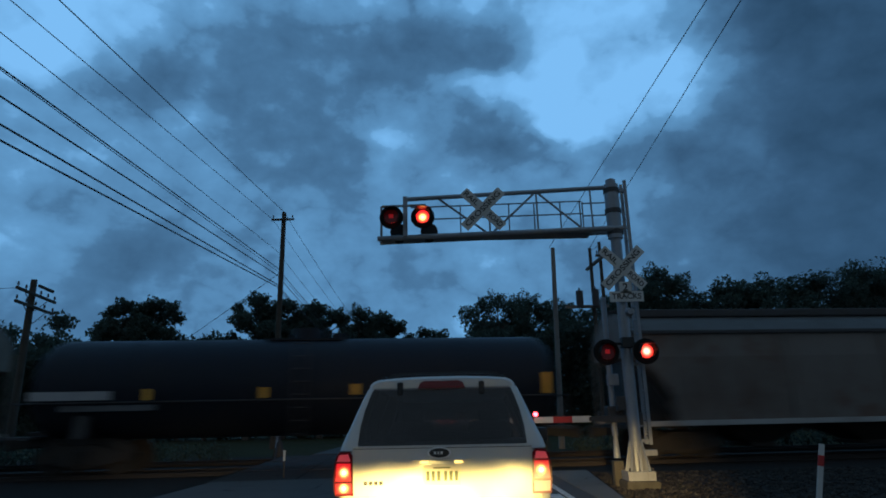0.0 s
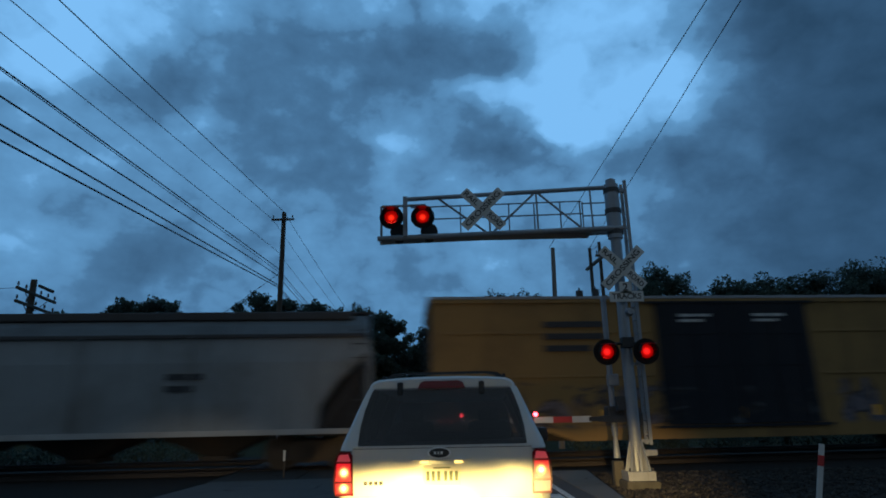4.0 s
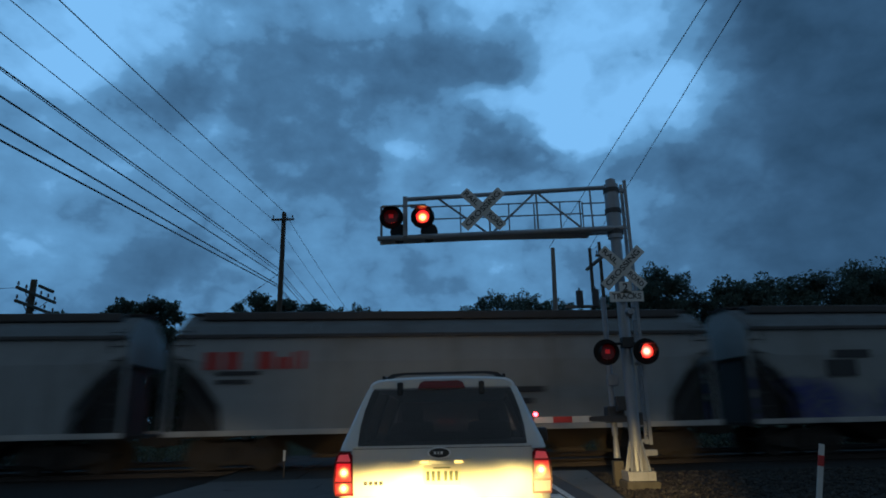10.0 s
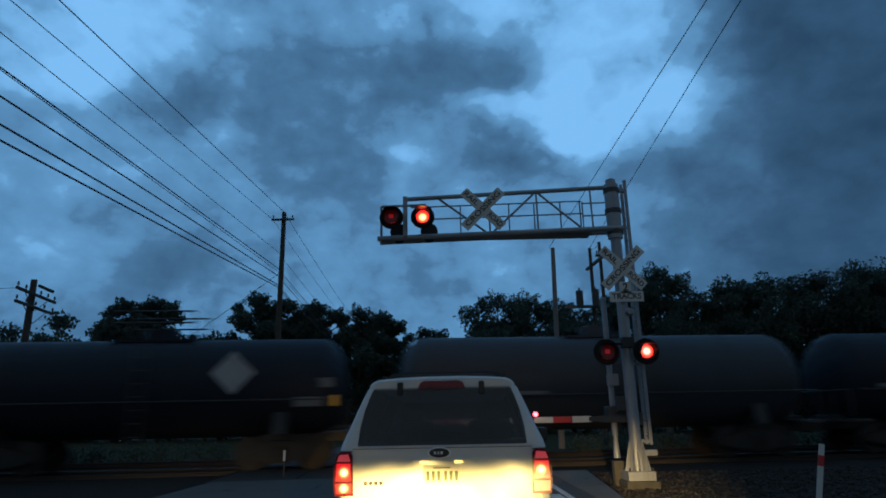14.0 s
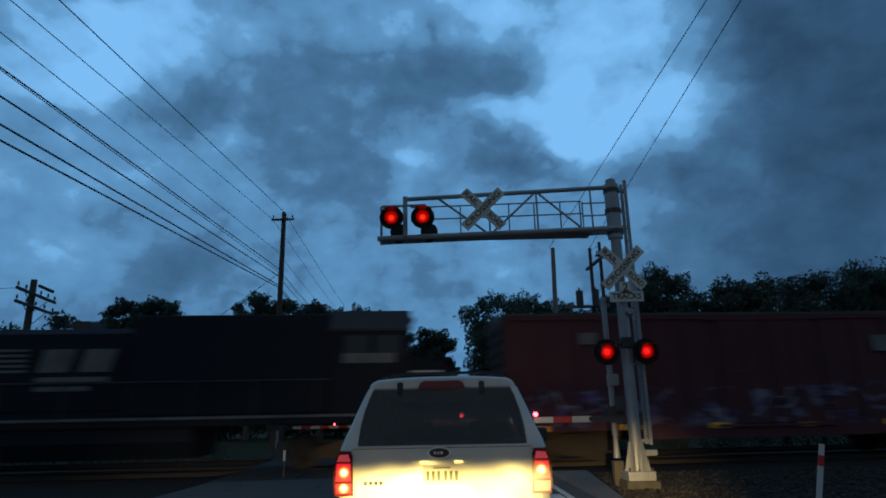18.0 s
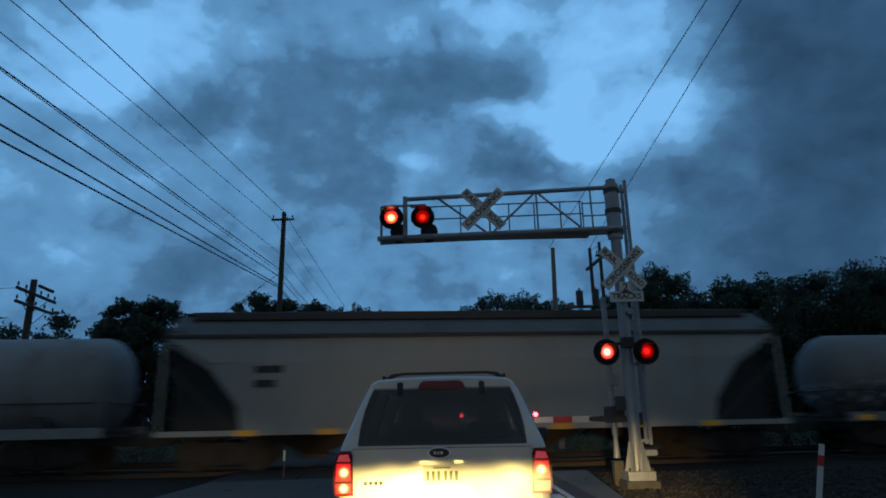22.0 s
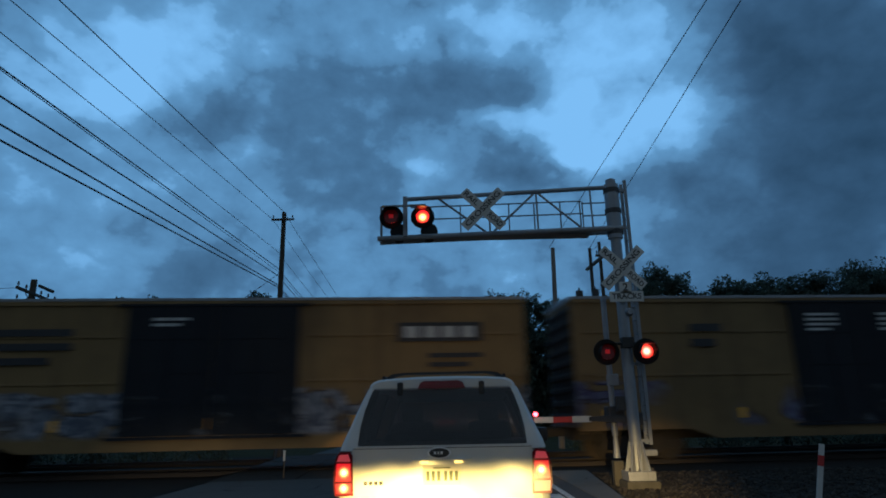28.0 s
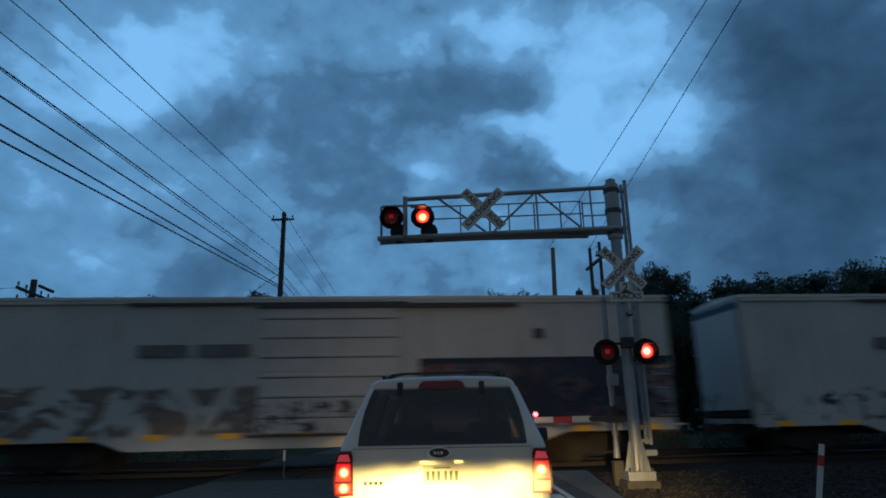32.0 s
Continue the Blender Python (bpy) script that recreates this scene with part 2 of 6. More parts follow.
    for p, c in ((0.30, (0.037, 0.100, 0.197, 1)), (0.50, (0.064, 0.172, 0.327, 1)), (0.74, (0.112, 0.300, 0.552, 1))):
        q = e.new(p)
        q.color = c
    # the afterglow of the sunset side is greyer and lighter than the blue of the night side
    glow = n.mix(val, (0.054, 0.079, 0.106), (0.152, 0.218, 0.288))
    side = n.ramp(y, 0.25, -0.45)
    em = n.node("ShaderNodeEmission", Color=n.mix(side, cr.outputs[0], glow), Strength=1.0)
    n.t.links.new(em.outputs[0], n.out.inputs[0])
    n.m.cycles.emission_sampling = "NONE"
    return n.m


def sky_dome():
    bm = B()
    rings, seg, rad = 16, 48, 2400.0
    rows = []
    for i in range(rings):
        el = radians(-4 + 93 * i / (rings - 1))
        rows.append([(rad * math.cos(el) * math.cos(2 * math.pi * k / seg), rad * math.cos(el) * math.sin(2 * math.pi * k / seg), rad * math.sin(el)) for k in range(seg)])
    vs = [[bm.verts.new(p) for p in row] for row in rows]
    for a, b in zip(vs, vs[1:]):
        for k in range(seg):
            bm.faces.new((a[k], b[k], b[(k + 1) % seg], a[(k + 1) % seg]))
    bm.faces.new(vs[-1][::-1])
    return solid("backdrop", bm, cloud_material(), "dark blue overcast dusk sky with a bright break in drifting clouds", "sky", kind="structure", smooth=True)


SKY = sky_dome()

# ---- ground ----
TURN = math.atan(0.0856)
ALONG = Vector((math.cos(TURN), math.sin(TURN), 0))
ACROSS = Vector((-math.sin(TURN), math.cos(TURN), 0))
NEARFACE = 18.55 * math.cos(TURN)
TRACK = NEARFACE + 1.55


def track_pose(s, off=TRACK, z=0.0):
    p = ALONG * s + ACROSS * off
    return Matrix.Translation((p.x, p.y, z)) @ Matrix.Rotation(TURN, 4, "Z")


def ground_material():
    n = N("verge_ground")
    co = n.coords()
    a, b, c = n.noise(co, 0.25, 5), n.noise(co, 3.0, 6, 0.65), n.noise(co, 24.0, 4, 0.7)
    x, y, z = n.xyz(co)
    # gravel by the crossing, grass further off
    off = n.math("ADD", n.math("ABSOLUTE", n.math("SUBTRACT", y, 19.0)), n.math("MULTIPLY_ADD", b, 3.0, -1.5))
    gravel = n.math("SUBTRACT", 1.0, n.ramp(off, 8.0, 11.0))
    grass = n.mix(b, (0.030, 0.029, 0.012), (0.052, 0.048, 0.022))
    grass = n.mix(n.ramp(a, 0.45, 0.7), grass, (0.05, 0.042, 0.026))
    stone = n.mix(c, (0.012, 0.011, 0.011), (0.050, 0.045, 0.041))
    stone = n.mix(n.ramp(b, 0.5, 0.8), stone, (0.035, 0.031, 0.025))
    return n.bsdf(n.mix(gravel, grass, stone), 0.95, Specular_IOR_Level=0.08, bump=n.math("ADD", n.math("MULTIPLY", c, 0.6), b), dist=0.05, strength=0.8)


def asphalt_material(name, base, crack=True):
    n = N(name)
    co = n.coords()
    a, b, c = n.noise(co, 0.35, 5), n.noise(co, 2.4, 6, 0.6), n.noise(co, 60.0, 3, 0.7)
    col = n.mix(a, tuple(k * 0.75 for k in base), tuple(k * 1.35 for k in base))
    col = n.mix(n.math("MULTIPLY", c, 0.5), col, tuple(k * 0.5 for k in base))
    vor = n.node("ShaderNodeTexVoronoi", Vector=co, Scale=0.55)
    vor.feature = "DISTANCE_TO_EDGE"
    edge = n.math("SUBTRACT", 1.0, n.ramp(vor.outputs[0], 0.004, 0.02))
    col = n.mix(n.math("MULTIPLY", edge, n.ramp(b, 0.5, 0.65)), col, (0.012, 0.012, 0.012))
    return n.bsdf(col, n.math("MULTIPLY_ADD", b, 0.2, 0.75), Specular_IOR_Level=0.12, bump=n.math("SUBTRACT", c, n.math("MULTIPLY", edge, 2.0)), dist=0.006)


def line_paint(name, col):
    n = N(name)
    co = n.coords()
    wearing = n.ramp(n.noise(co, 14.0, 6, 0.7), 0.5, 0.62)
    return n.bsdf(n.mix(wearing, col, (0.09, 0.09, 0.085)), 0.7, bump=n.noise(co, 70.0), dist=0.003)


ASPHALT = asphalt_material("worn_asphalt", (0.092, 0.091, 0.090))
PANEL = asphalt_material("crossing_concrete", (0.045, 0.043, 0.041))
APRON = asphalt_material("apron_concrete", (0.16, 0.15, 0.135))


def build_ground():
    bm = B()
    bmesh.ops.create_grid(bm, x_segments=60, y_segments=60, size=2300)
    solid("ground", bm, ground_material(), "dark gravel and rough grass verge beside the railway", "ground", kind="structure", at=pose(0, 0, -0.12))
    # two-lane road that crosses both tracks
    bm = B()
    prism(bm, [(-5.75, -0.13), (-5.6, 0.0), (-1.6, 0.035), (2.6, 0.0), (2.75, -0.13)], -60, 15.6, "y")
    solid("road", bm, ASPHALT, "grey worn asphalt road leading up to the crossing", "road", kind="structure")
    bm = B()
    prism(bm, [(-5.75, -0.13), (-5.6, 0.0), (-1.6, 0.035), (2.75, 0.0), (2.9, -0.13)], 27.0, 300, "y")
    solid("road_beyond", bm, ASPHALT, "grey asphalt road running on behind the tracks", "road", kind="structure")
    bm = B()
    prism(bm, [(2.5, 9.0), (2.7, 9.0), (3.5, 16.6), (2.5, 16.6)], -0.13, 0.012, 'z')
    solid("pavement", bm, APRON, "pale worn concrete apron beside the road", "pavement", kind="structure")
    paint = line_paint("white_line_paint", (0.6, 0.6, 0.56))
    yellow = line_paint("yellow_line_paint", (0.55, 0.36, 0.04))
    for i, (x0, x1, y0, y1, m, lab) in enumerate(((2.02, 2.13, -40, 15.4, paint, "worn white edge line"), (-1.75, -1.64, -40, 15.4, yellow, "worn yellow centre line"), (-1.52, -1.41, -40, 15.4, yellow, "worn yellow centre line"), (-1.3, 1.95, 11.0, 11.6, paint, "worn white stop line"))):
        bm = B()
        ya, yb = y0, y1
        za = 0.04 - abs(-1.6 - (x0 + x1) / 2) * 0.0086 + 0.003
        box(bm, x0, x1, ya, yb, za - 0.02, za + 0.002)
        solid("road_marking", bm, m, lab + " on the asphalt", "road marking", kind="structure")


def build_tracks():
    """Two tracks: ballast, ties, rails, and the concrete panels of the crossing."""
    ballast = worn("ballast_stone", (0.055, 0.05, 0.047), (0.05, 0.04, 0.03), 0.9, 0.0, 0.6, 6.0, 0.0, 0.05)
    tie_mat = worn("oiled_tie_wood", (0.05, 0.04, 0.032), (0.02, 0.018, 0.015), 0.9, 0.0, 0.5, 4.0)
    tie_me = finish(box(B(), -0.115, 0.115, -1.3, 1.3, -0.34, -0.165, 0.012), "tie", tie_mat)
    profile = [(-0.07, -0.17), (0.07, -0.17), (0.07, -0.155), (0.012, -0.13), (0.012, -0.045), (0.036, -0.035), (0.036, 0.0), (-0.036, 0.0), (-0.036, -0.035), (-0.012, -0.045), (-0.012, -0.13), (-0.07, -0.155)]
    for off, name in ((TRACK, "near"), (TRACK + 4.2, "far")):
        bed = B()
        prism(bed, [(-2.6, -0.5), (-1.8, -0.2), (1.8, -0.2), (2.6, -0.5)], -140, 140)
        solid("ballast", bed, ballast, "dark crushed stone ballast under the track", "ballast", kind="structure", at=track_pose(0, off))
        tr = thing("railway_track", track_pose(0, off), "steel rails on dark wooden ties in ballast", "track", kind="structure")
        for y in (-0.76, 0.76):
            bm = B()
            prism(bm, [(p + y, q) for p, q in profile], -140, 140)
            part("rail", bm, RAILSTEEL, tr, "steel rail with a worn bright head")
        for i in range(70):
            s = -21 + i * 0.6
            if -6.6 < s + 1.0 < 4.0:
                continue
            part("tie", tie_me, tie_mat, tr, at=pose(s, random.uniform(-0.03, 0.03), 0, 0, 0, random.uniform(-0.6, 0.6)))
    # crossing surface, panel by panel
    cross = thing("crossing_surface", track_pose(0, TRACK), "grey concrete panels between the rails of the crossing", "crossing", kind="structure")
    for y0, y1 in ((-4.2, -2.5), (-2.5, -0.86), (-0.68, 0.68), (0.86, 2.05), (2.1, 3.34), (3.52, 4.88), (5.06, 6.9)):
        me = finish(box(B(), 0.01, 2.03, y0, y1, -0.2, -0.004, 0.012), "panel", PANEL)
        for k in range(4):
            part("panel", me, PANEL, cross, at=pose(-4.35 + k * 2.05, 0, random.uniform(-0.004, 0.004)))



def gravel():
    """Loose stones on the verge by the mast, as one heap of small rough lumps."""
    rng = np.random.default_rng(11)
    verts, faces = [], []
    base = np.array([(1, 0, 0), (-1, 0, 0), (0, 1, 0), (0, -1, 0), (0, 0, 1), (0, 0, -1)], float)
    tri = ((0, 2, 4), (2, 1, 4), (1, 3, 4), (3, 0, 4), (2, 0, 5), (1, 2, 5), (3, 1, 5), (0, 3, 5))
    for i in range(9000):
        y = 9.8 + 7.4 * rng.random()
        x0 = 2.72 + (y - 9.0) * 0.105
        x = x0 + (8.6 - x0 + (y - 9.8) * 0.6) * rng.random() ** 1.25
        s = 0.014 + 0.038 * rng.random() ** 3
        k = len(verts)
        p = base * (0.6 + 0.8 * rng.random((6, 3))) * s * np.array((1.3, 1.0, 0.7))
        a = rng.random() * 6.28
        c, d = math.cos(a), math.sin(a)
        for q in p:
            verts.append((x + q[0] * c - q[1] * d, y + q[0] * d + q[1] * c, -0.115 + s * 0.3 + q[2]))
        faces += [(k + a0, k + b0, k + c0) for a0, b0, c0 in tri]
    me = bpy.data.meshes.new("gravel")
    me.from_pydata(verts, [], faces)
    n = N("loose_gravel")
    r = n.node("ShaderNodeNewGeometry").outputs["Random Per Island"]
    me.materials.append(n.bsdf(n.mix(r, (0.020, 0.018, 0.016), (0.062, 0.055, 0.048)), 0.95, Specular_IOR_Level=0.1))
    tagged(new("gravel", me), "loose grey gravel beside the road", "gravel", kind="stuff")


build_ground()
gravel()
build_tracks()
# ---- the train ----


def carpaint(name, colour, dirt=(0.05, 0.035, 0.025), amount=0.5, streak=0.5, tags=None, tagtop=2.4, seed=0.0, rough=0.6, rust=0.0, gloss=0.14, tagscale=1.25, tagcut=0.42):
    """Wagon paint: faded, streaked, rusty, with sprayed patches of two colours along the lower side."""
    n = N(name)
    co = n.coords()
    mp = n.node("ShaderNodeMapping", Vector=co)
    mp.inputs["Location"].default_value = (seed * 7.3, seed * 3.1, seed)
    sh = mp.outputs[0]
    x, y, z = n.xyz(co)
    big, fine = n.noise(sh, 0.45, 5, 0.6), n.noise(sh, 7.0, 6, 0.7)
    run = n.noise(sh, 1.0, 5, 0.65, stretch=(2.6, 2.6, 0.22))
    col = n.mix(n.math("MULTIPLY", fine, 0.4), colour, tuple(c * 0.6 for c in colour))
    if tags:
        blob = n.node("ShaderNodeTexNoise", Vector=sh, Scale=tagscale, Detail=3, Roughness=0.5, Distortion=1.6).outputs[0]
        ink = n.node("ShaderNodeTexNoise", Vector=sh, Scale=2.3, Detail=2, Roughness=0.5, Distortion=2.4).outputs[0]
        where = n.ramp(n.noise(sh, 0.16, 2), 0.36, 0.46)
        top = n.math("ADD", tagtop - 0.3, n.math("MULTIPLY", big, 0.7))
        band = n.math("MULTIPLY", n.ramp(n.math("SUBTRACT", top, z), 0.0, 0.12), n.ramp(z, 0.9, 1.1))
        m = n.math("MULTIPLY", n.math("MULTIPLY", n.ramp(blob, tagcut, tagcut + 0.06), band), where)
        spray = n.mix(n.ramp(ink, 0.47, 0.53), tags[0], tags[1])
        spray = n.mix(n.ramp(n.math("ABSOLUTE", n.math("SUBTRACT", blob, tagcut + 0.05)), 0.035, 0.02), spray, tags[2])
        col = n.mix(m, col, spray)
    f = n.math("ADD", n.math("MULTIPLY", n.ramp(big, 0.42, 0.75), amount), n.math("MULTIPLY", n.ramp(run, 0.48, 0.8), streak), clamp=True)
    col = n.mix(f, col, dirt)
    if rust:
        col = n.mix(n.math("MULTIPLY", n.ramp(n.noise(sh, 0.8, 7, 0.7), 0.52, 0.66), rust), col, (0.12, 0.045, 0.022))
    return n.bsdf(col, n.math("MULTIPLY_ADD", fine, 0.25, rough - 0.1, clamp=True), bump=n.math("ADD", fine, n.math("MULTIPLY", big, 2.0)), dist=0.006, Specular_IOR_Level=gloss)


REFLECT = worn("yellow_reflector_tape", (0.98, 0.48, 0.05), (0.9, 0.4, 0.05), 0.3, 0.0, 0.1, 4.0)
PALELET = worn("faded_white_lettering", (0.55, 0.56, 0.56), (0.2, 0.2, 0.2), 0.6, 0.0, 0.4, 2.0)
DARKLET = worn("dark_lettering", (0.02, 0.022, 0.028), (0.05, 0.05, 0.05), 0.6, 0.0, 0.3, 2.0)
REDLET = worn("red_lettering", (0.42, 0.035, 0.03), (0.2, 0.1, 0.1), 0.6, 0.0, 0.3, 2.0)
DULLLET = worn("grimy_white_lettering", (0.15, 0.16, 0.17), (0.05, 0.05, 0.05), 0.7, 0.0, 0.6, 2.0)
# near-black that holds both grime and the shade of wagon ends and doorway
SOOTSHADE = worn("soot_and_shade", (0.022, 0.022, 0.024), (0.014, 0.012, 0.011), 0.95, 0.0, 0.5, 2.0)
BLUETRIM = worn("dark_blue_trim", (0.03, 0.05, 0.10), (0.03, 0.03, 0.04), 0.6, 0.0, 0.3, 2.0)
ROOFSOOT = worn("sooty_roof_sheet", (0.13, 0.135, 0.135), (0.06, 0.05, 0.045), 0.9, 0.0, 0.5, 0.8, 0.4)
FAINTLET = worn("washed_out_lettering", (0.38, 0.38, 0.39), (0.18, 0.17, 0.16), 0.7, 0.0, 0.5, 2.0)
PALESILL = worn("pale_sill_paint", (0.42, 0.42, 0.41), (0.17, 0.14, 0.12), 0.6, 0.0, 0.45, 1.0)
LETTER = {"pale": PALELET, "faint": FAINTLET, "dull": DULLLET, "dark": DARKLET, "red": REDLET}


def make_truck_meshes():
    frame_bm = B()
    outline = [(-1.25, 0.42), (-0.95, 0.30), (-0.45, 0.28), (-0.3, 0.2), (0.3, 0.2), (0.45, 0.28), (0.95, 0.30), (1.25, 0.42), (1.2, 0.60), (0.75, 0.66), (0.4, 0.80), (-0.4, 0.80), (-0.75, 0.66), (-1.2, 0.60)]
    prism(frame_bm, outline, -0.06, 0.06, "y")
    for sx in (-0.88, 0.88):
        tube(frame_bm, (sx, -0.14, 0.457), (sx, 0.02, 0.457), 0.13, seg=12)
    for k in (-0.16, 0.0, 0.16):
        tube(frame_bm, (k, -0.1, 0.30), (k, -0.1, 0.66), 0.07, seg=8)
    side = finish(frame_bm, "side_frame", TRUCKMAT)
    w = B()
    for y in (-0.76, 0.76):
        s = 1 if y > 0 else -1
        tube(w, (0, y - 0.055 * s, 0), (0, y + 0.07 * s, 0), 0.44, 0.43, 24)
        tube(w, (0, y - 0.075 * s, 0), (0, y - 0.05 * s, 0), 0.475, 0.475, 24)
        tube(w, (0, y + 0.07 * s, 0), (0, y + 0.10 * s, 0), 0.16, 0.14, 12)
    tube(w, (0, -1.0, 0), (0, 1.0, 0), 0.085, seg=10)
    for k in range(4):
        c, d = math.cos(k * 1.5708) * 0.27, math.sin(k * 1.5708) * 0.27
        for y in (-0.84, 0.84):
            tube(w, (c, y - 0.008, d), (c, y + 0.008, d), 0.05, seg=8)
    wheel = finish(w, "wheelset", TRUCKMAT)
    bol = finish(box(B(), -0.2, 0.2, -1.0, 1.0, 0.48, 0.82, 0.03), "bolster", TRUCKMAT)
    c = B()
    box(c, -0.30, 0.30, -0.11, 0.11, 0.72, 0.96, 0.02)
    box(c, 0.28, 0.52, -0.16, 0.16, 0.66, 1.02, 0.05)
    coup = finish(c, "coupler", TRUCKMAT)
    pl = finish(box(B(), -0.29, 0.29, -0.012, 0.0, -0.02, 0.14), "reflector", REFLECT)
    pv = finish(box(B(), -0.085, 0.085, -0.012, 0.0, 0.0, 0.30), "reflector", REFLECT)
    return side, wheel, bol, coup, pl, pv


SIDEFRAME, WHEELSET, BOLSTER, COUPLER, REFL_H, REFL_V = make_truck_meshes()


WHEELS = []


def running_gear(car, L, inset, axles=(-0.88, 0.88), low=False):
    for sx in (-1, 1):
        t = part("truck", BOLSTER, None, car, at=pose(sx * (L / 2 - inset), 0, 0))
        for y in (-1.02, 1.02):
            o = part("side_frame", SIDEFRAME, None, t, at=pose(0, y, 0, 0, 0, 0 if y < 0 else 180))
            if len(axles) == 3:
                o.scale = (1.45, 1, 1)
        for a in axles:
            WHEELS.append((car, part("wheelset", WHEELSET, None, t, at=pose(a, 0, 0.457)), a))
        part("coupler", COUPLER, None, car, at=pose(sx * (L / 2 + 0.25), 0, 0, 0, 0, 0 if sx > 0 else 180))


def reflectors(car, L, z, y=-1.60, n=6, tall=False, skip=1.2):
    for i in range(n):
        x = -L / 2 + skip + (L - 2 * skip) * i / (n - 1)
        part("reflector", REFL_V if tall else REFL_H, None, car, "yellow reflective strip" if i == 0 else "", at=pose(x, y, z))


def marks(car, x, z, w, h, bars, kind="pale", y=-1.61, name="lettering"):
    """Unreadable writing as rows of bars."""
    bm = B()
    hh = h / (bars * 2 - 1)
    for i in range(bars):
        z0 = z + h - (2 * i + 1) * hh
        box(bm, x - w / 2, x + w / 2 - (0.25 * w if i == bars - 1 and bars > 1 else 0), y - 0.006, y + 0.004, z0, z0 + hh)
    return part(name, bm, LETTER[kind], car)


def ladder(car, x, y0, z0, z1, mat, facing=-1):
    bm = B()
    for dx in (-0.2, 0.2):
        bar(bm, (x + dx, y0, z0), (x + dx, y0, z1), 0.03, 0.03)
    k = int((z1 - z0) / 0.38)
    for i in range(k + 1):
        z = z0 + 0.1 + i * (z1 - z0 - 0.2) / max(k, 1)
        tube(bm, (x - 0.2, y0 - 0.03, z), (x + 0.2, y0 - 0.03, z), 0.014, seg=6)
    return part("ladder", bm, mat, car)


def wagon(name, left, right, label, category):
    car = thing(name, track_pose((left + right) / 2), label, category, group="wagons of the freight train")
    car["s0"] = (left + right) / 2
    return car, right - left


def hopper_car(left, right, label, paint, letters=(), z_top=4.52, bays=3, refl=True, sillmat=None, end_z=3.05, inset=1.55):
    car, L = wagon("hopper_wagon", left, right, label, "hopper wagon")
    h = L / 2
    top, eave, sill = z_top, z_top - 0.72, 1.12
    refl = 7 if refl is True else refl
    def ring(x, zb, wb):
        return [(x, -wb, zb), (x, -1.56, max(zb + 0.15, 1.9)), (x, -1.60, min(max(zb + 0.2, 3.0), eave - 0.05)), (x, -1.52, eave), (x, -1.2, eave + 0.28), (x, -0.55, top - 0.06), (x, 0.55, top - 0.06), (x, 1.2, eave + 0.28), (x, 1.52, eave), (x, 1.60, min(max(zb + 0.2, 3.0), eave - 0.05)), (x, 1.56, max(zb + 0.15, 1.9)), (x, wb, zb)]
    bm = B()
    loft(bm, [ring(-h + 0.12, end_z, 1.45), ring(-h + 0.35, end_z - 0.1, 1.5), ring(-h + inset * 0.6, end_z * 0.62 + 0.6, 1.5), ring(-h + inset * 0.95, 1.75, 1.5), ring(-h + inset, sill, 1.5),
              ring(h - inset, sill, 1.5), ring(h - inset * 0.95, 1.75, 1.5), ring(h - inset * 0.6, end_z * 0.62 + 0.6, 1.5), ring(h - 0.35, end_z - 0.1, 1.5), ring(h - 0.12, end_z, 1.45)])
    part("body", bm, paint, car)
    # weathered roof sheets over the body
    def skin(x):
        arc = [(-1.53, eave + 0.01), (-1.21, eave + 0.29), (-0.56, top - 0.05), (0.56, top - 0.05), (1.21, eave + 0.29), (1.53, eave + 0.01)]
        return [(x, y, z + 0.008) for y, z in arc] + [(x, y * 0.99, z - 0.03) for y, z in arc[::-1]]
    for i in range(bays + 1):
        x0, x1 = -h + 0.11 + (L - 0.22) * i / (bays + 1), -h + 0.11 + (L - 0.22) * (i + 1) / (bays + 1)
        part("roof_sheet", loft(B(), [skin(x0 + 0.01), skin(x1 - 0.01)]), ROOFSOOT, car, "weathered grey roof sheet" if i == 0 else "")
    # ribs seam the side at the bulkheads
    for i in range(1, bays + 1):
        x = -h + 2.0 + (L - 4.0) * i / (bays + 1)
        part("side_seam", box(B(), x - 0.02, x + 0.02, -1.62, -1.55, 1.2, eave - 0.05), paint, car)
    for y, s in ((-1.54, -1), (1.54, 1)):
        # dark colour of this rail paints the shadow line below the eave
        part("eave", box(B(), -h + 0.1, h - 0.1, y - 0.075, y + 0.075, eave - 0.10, eave - 0.01, 0.012), DARKSTEEL, car, "rail under the roof, coloured dark as the eave's shadow")
        part("side_sill", box(B(), -h, h, y * 1.01 - 0.05, y * 1.01 + 0.05, 0.98, 1.13, 0.01), sillmat or paint, car)
    rb = B()
    for y in (-0.34, 0.0, 0.34):
        box(rb, -h + 0.05, h - 0.05, y - 0.14, y + 0.14, top + 0.06, top + 0.09)
    n = int(L / 1.6)
    for i in range(n + 1):
        x = -h + 0.2 + (L - 0.4) * i / n
        box(rb, x - 0.03, x + 0.03, -0.5, 0.5, top - 0.08, top + 0.06)
    part("running_board", rb, DARKSTEEL, car, "dark grating walkway along the roof")
    for y in (-0.72, 0.72):
        part("roof_hatch", box(B(), -h + 0.6, h - 0.6, y - 0.22, y + 0.22, top - 0.2, top + 0.05, 0.04), DARKSTEEL, car, "long dark trough hatch along the roof")
    for i in range(bays):
        x = -h + 2.6 + (L - 5.2) * (i + 0.5) / bays
        w = (L - 5.4) / bays / 2 * 0.96
        bm = B()
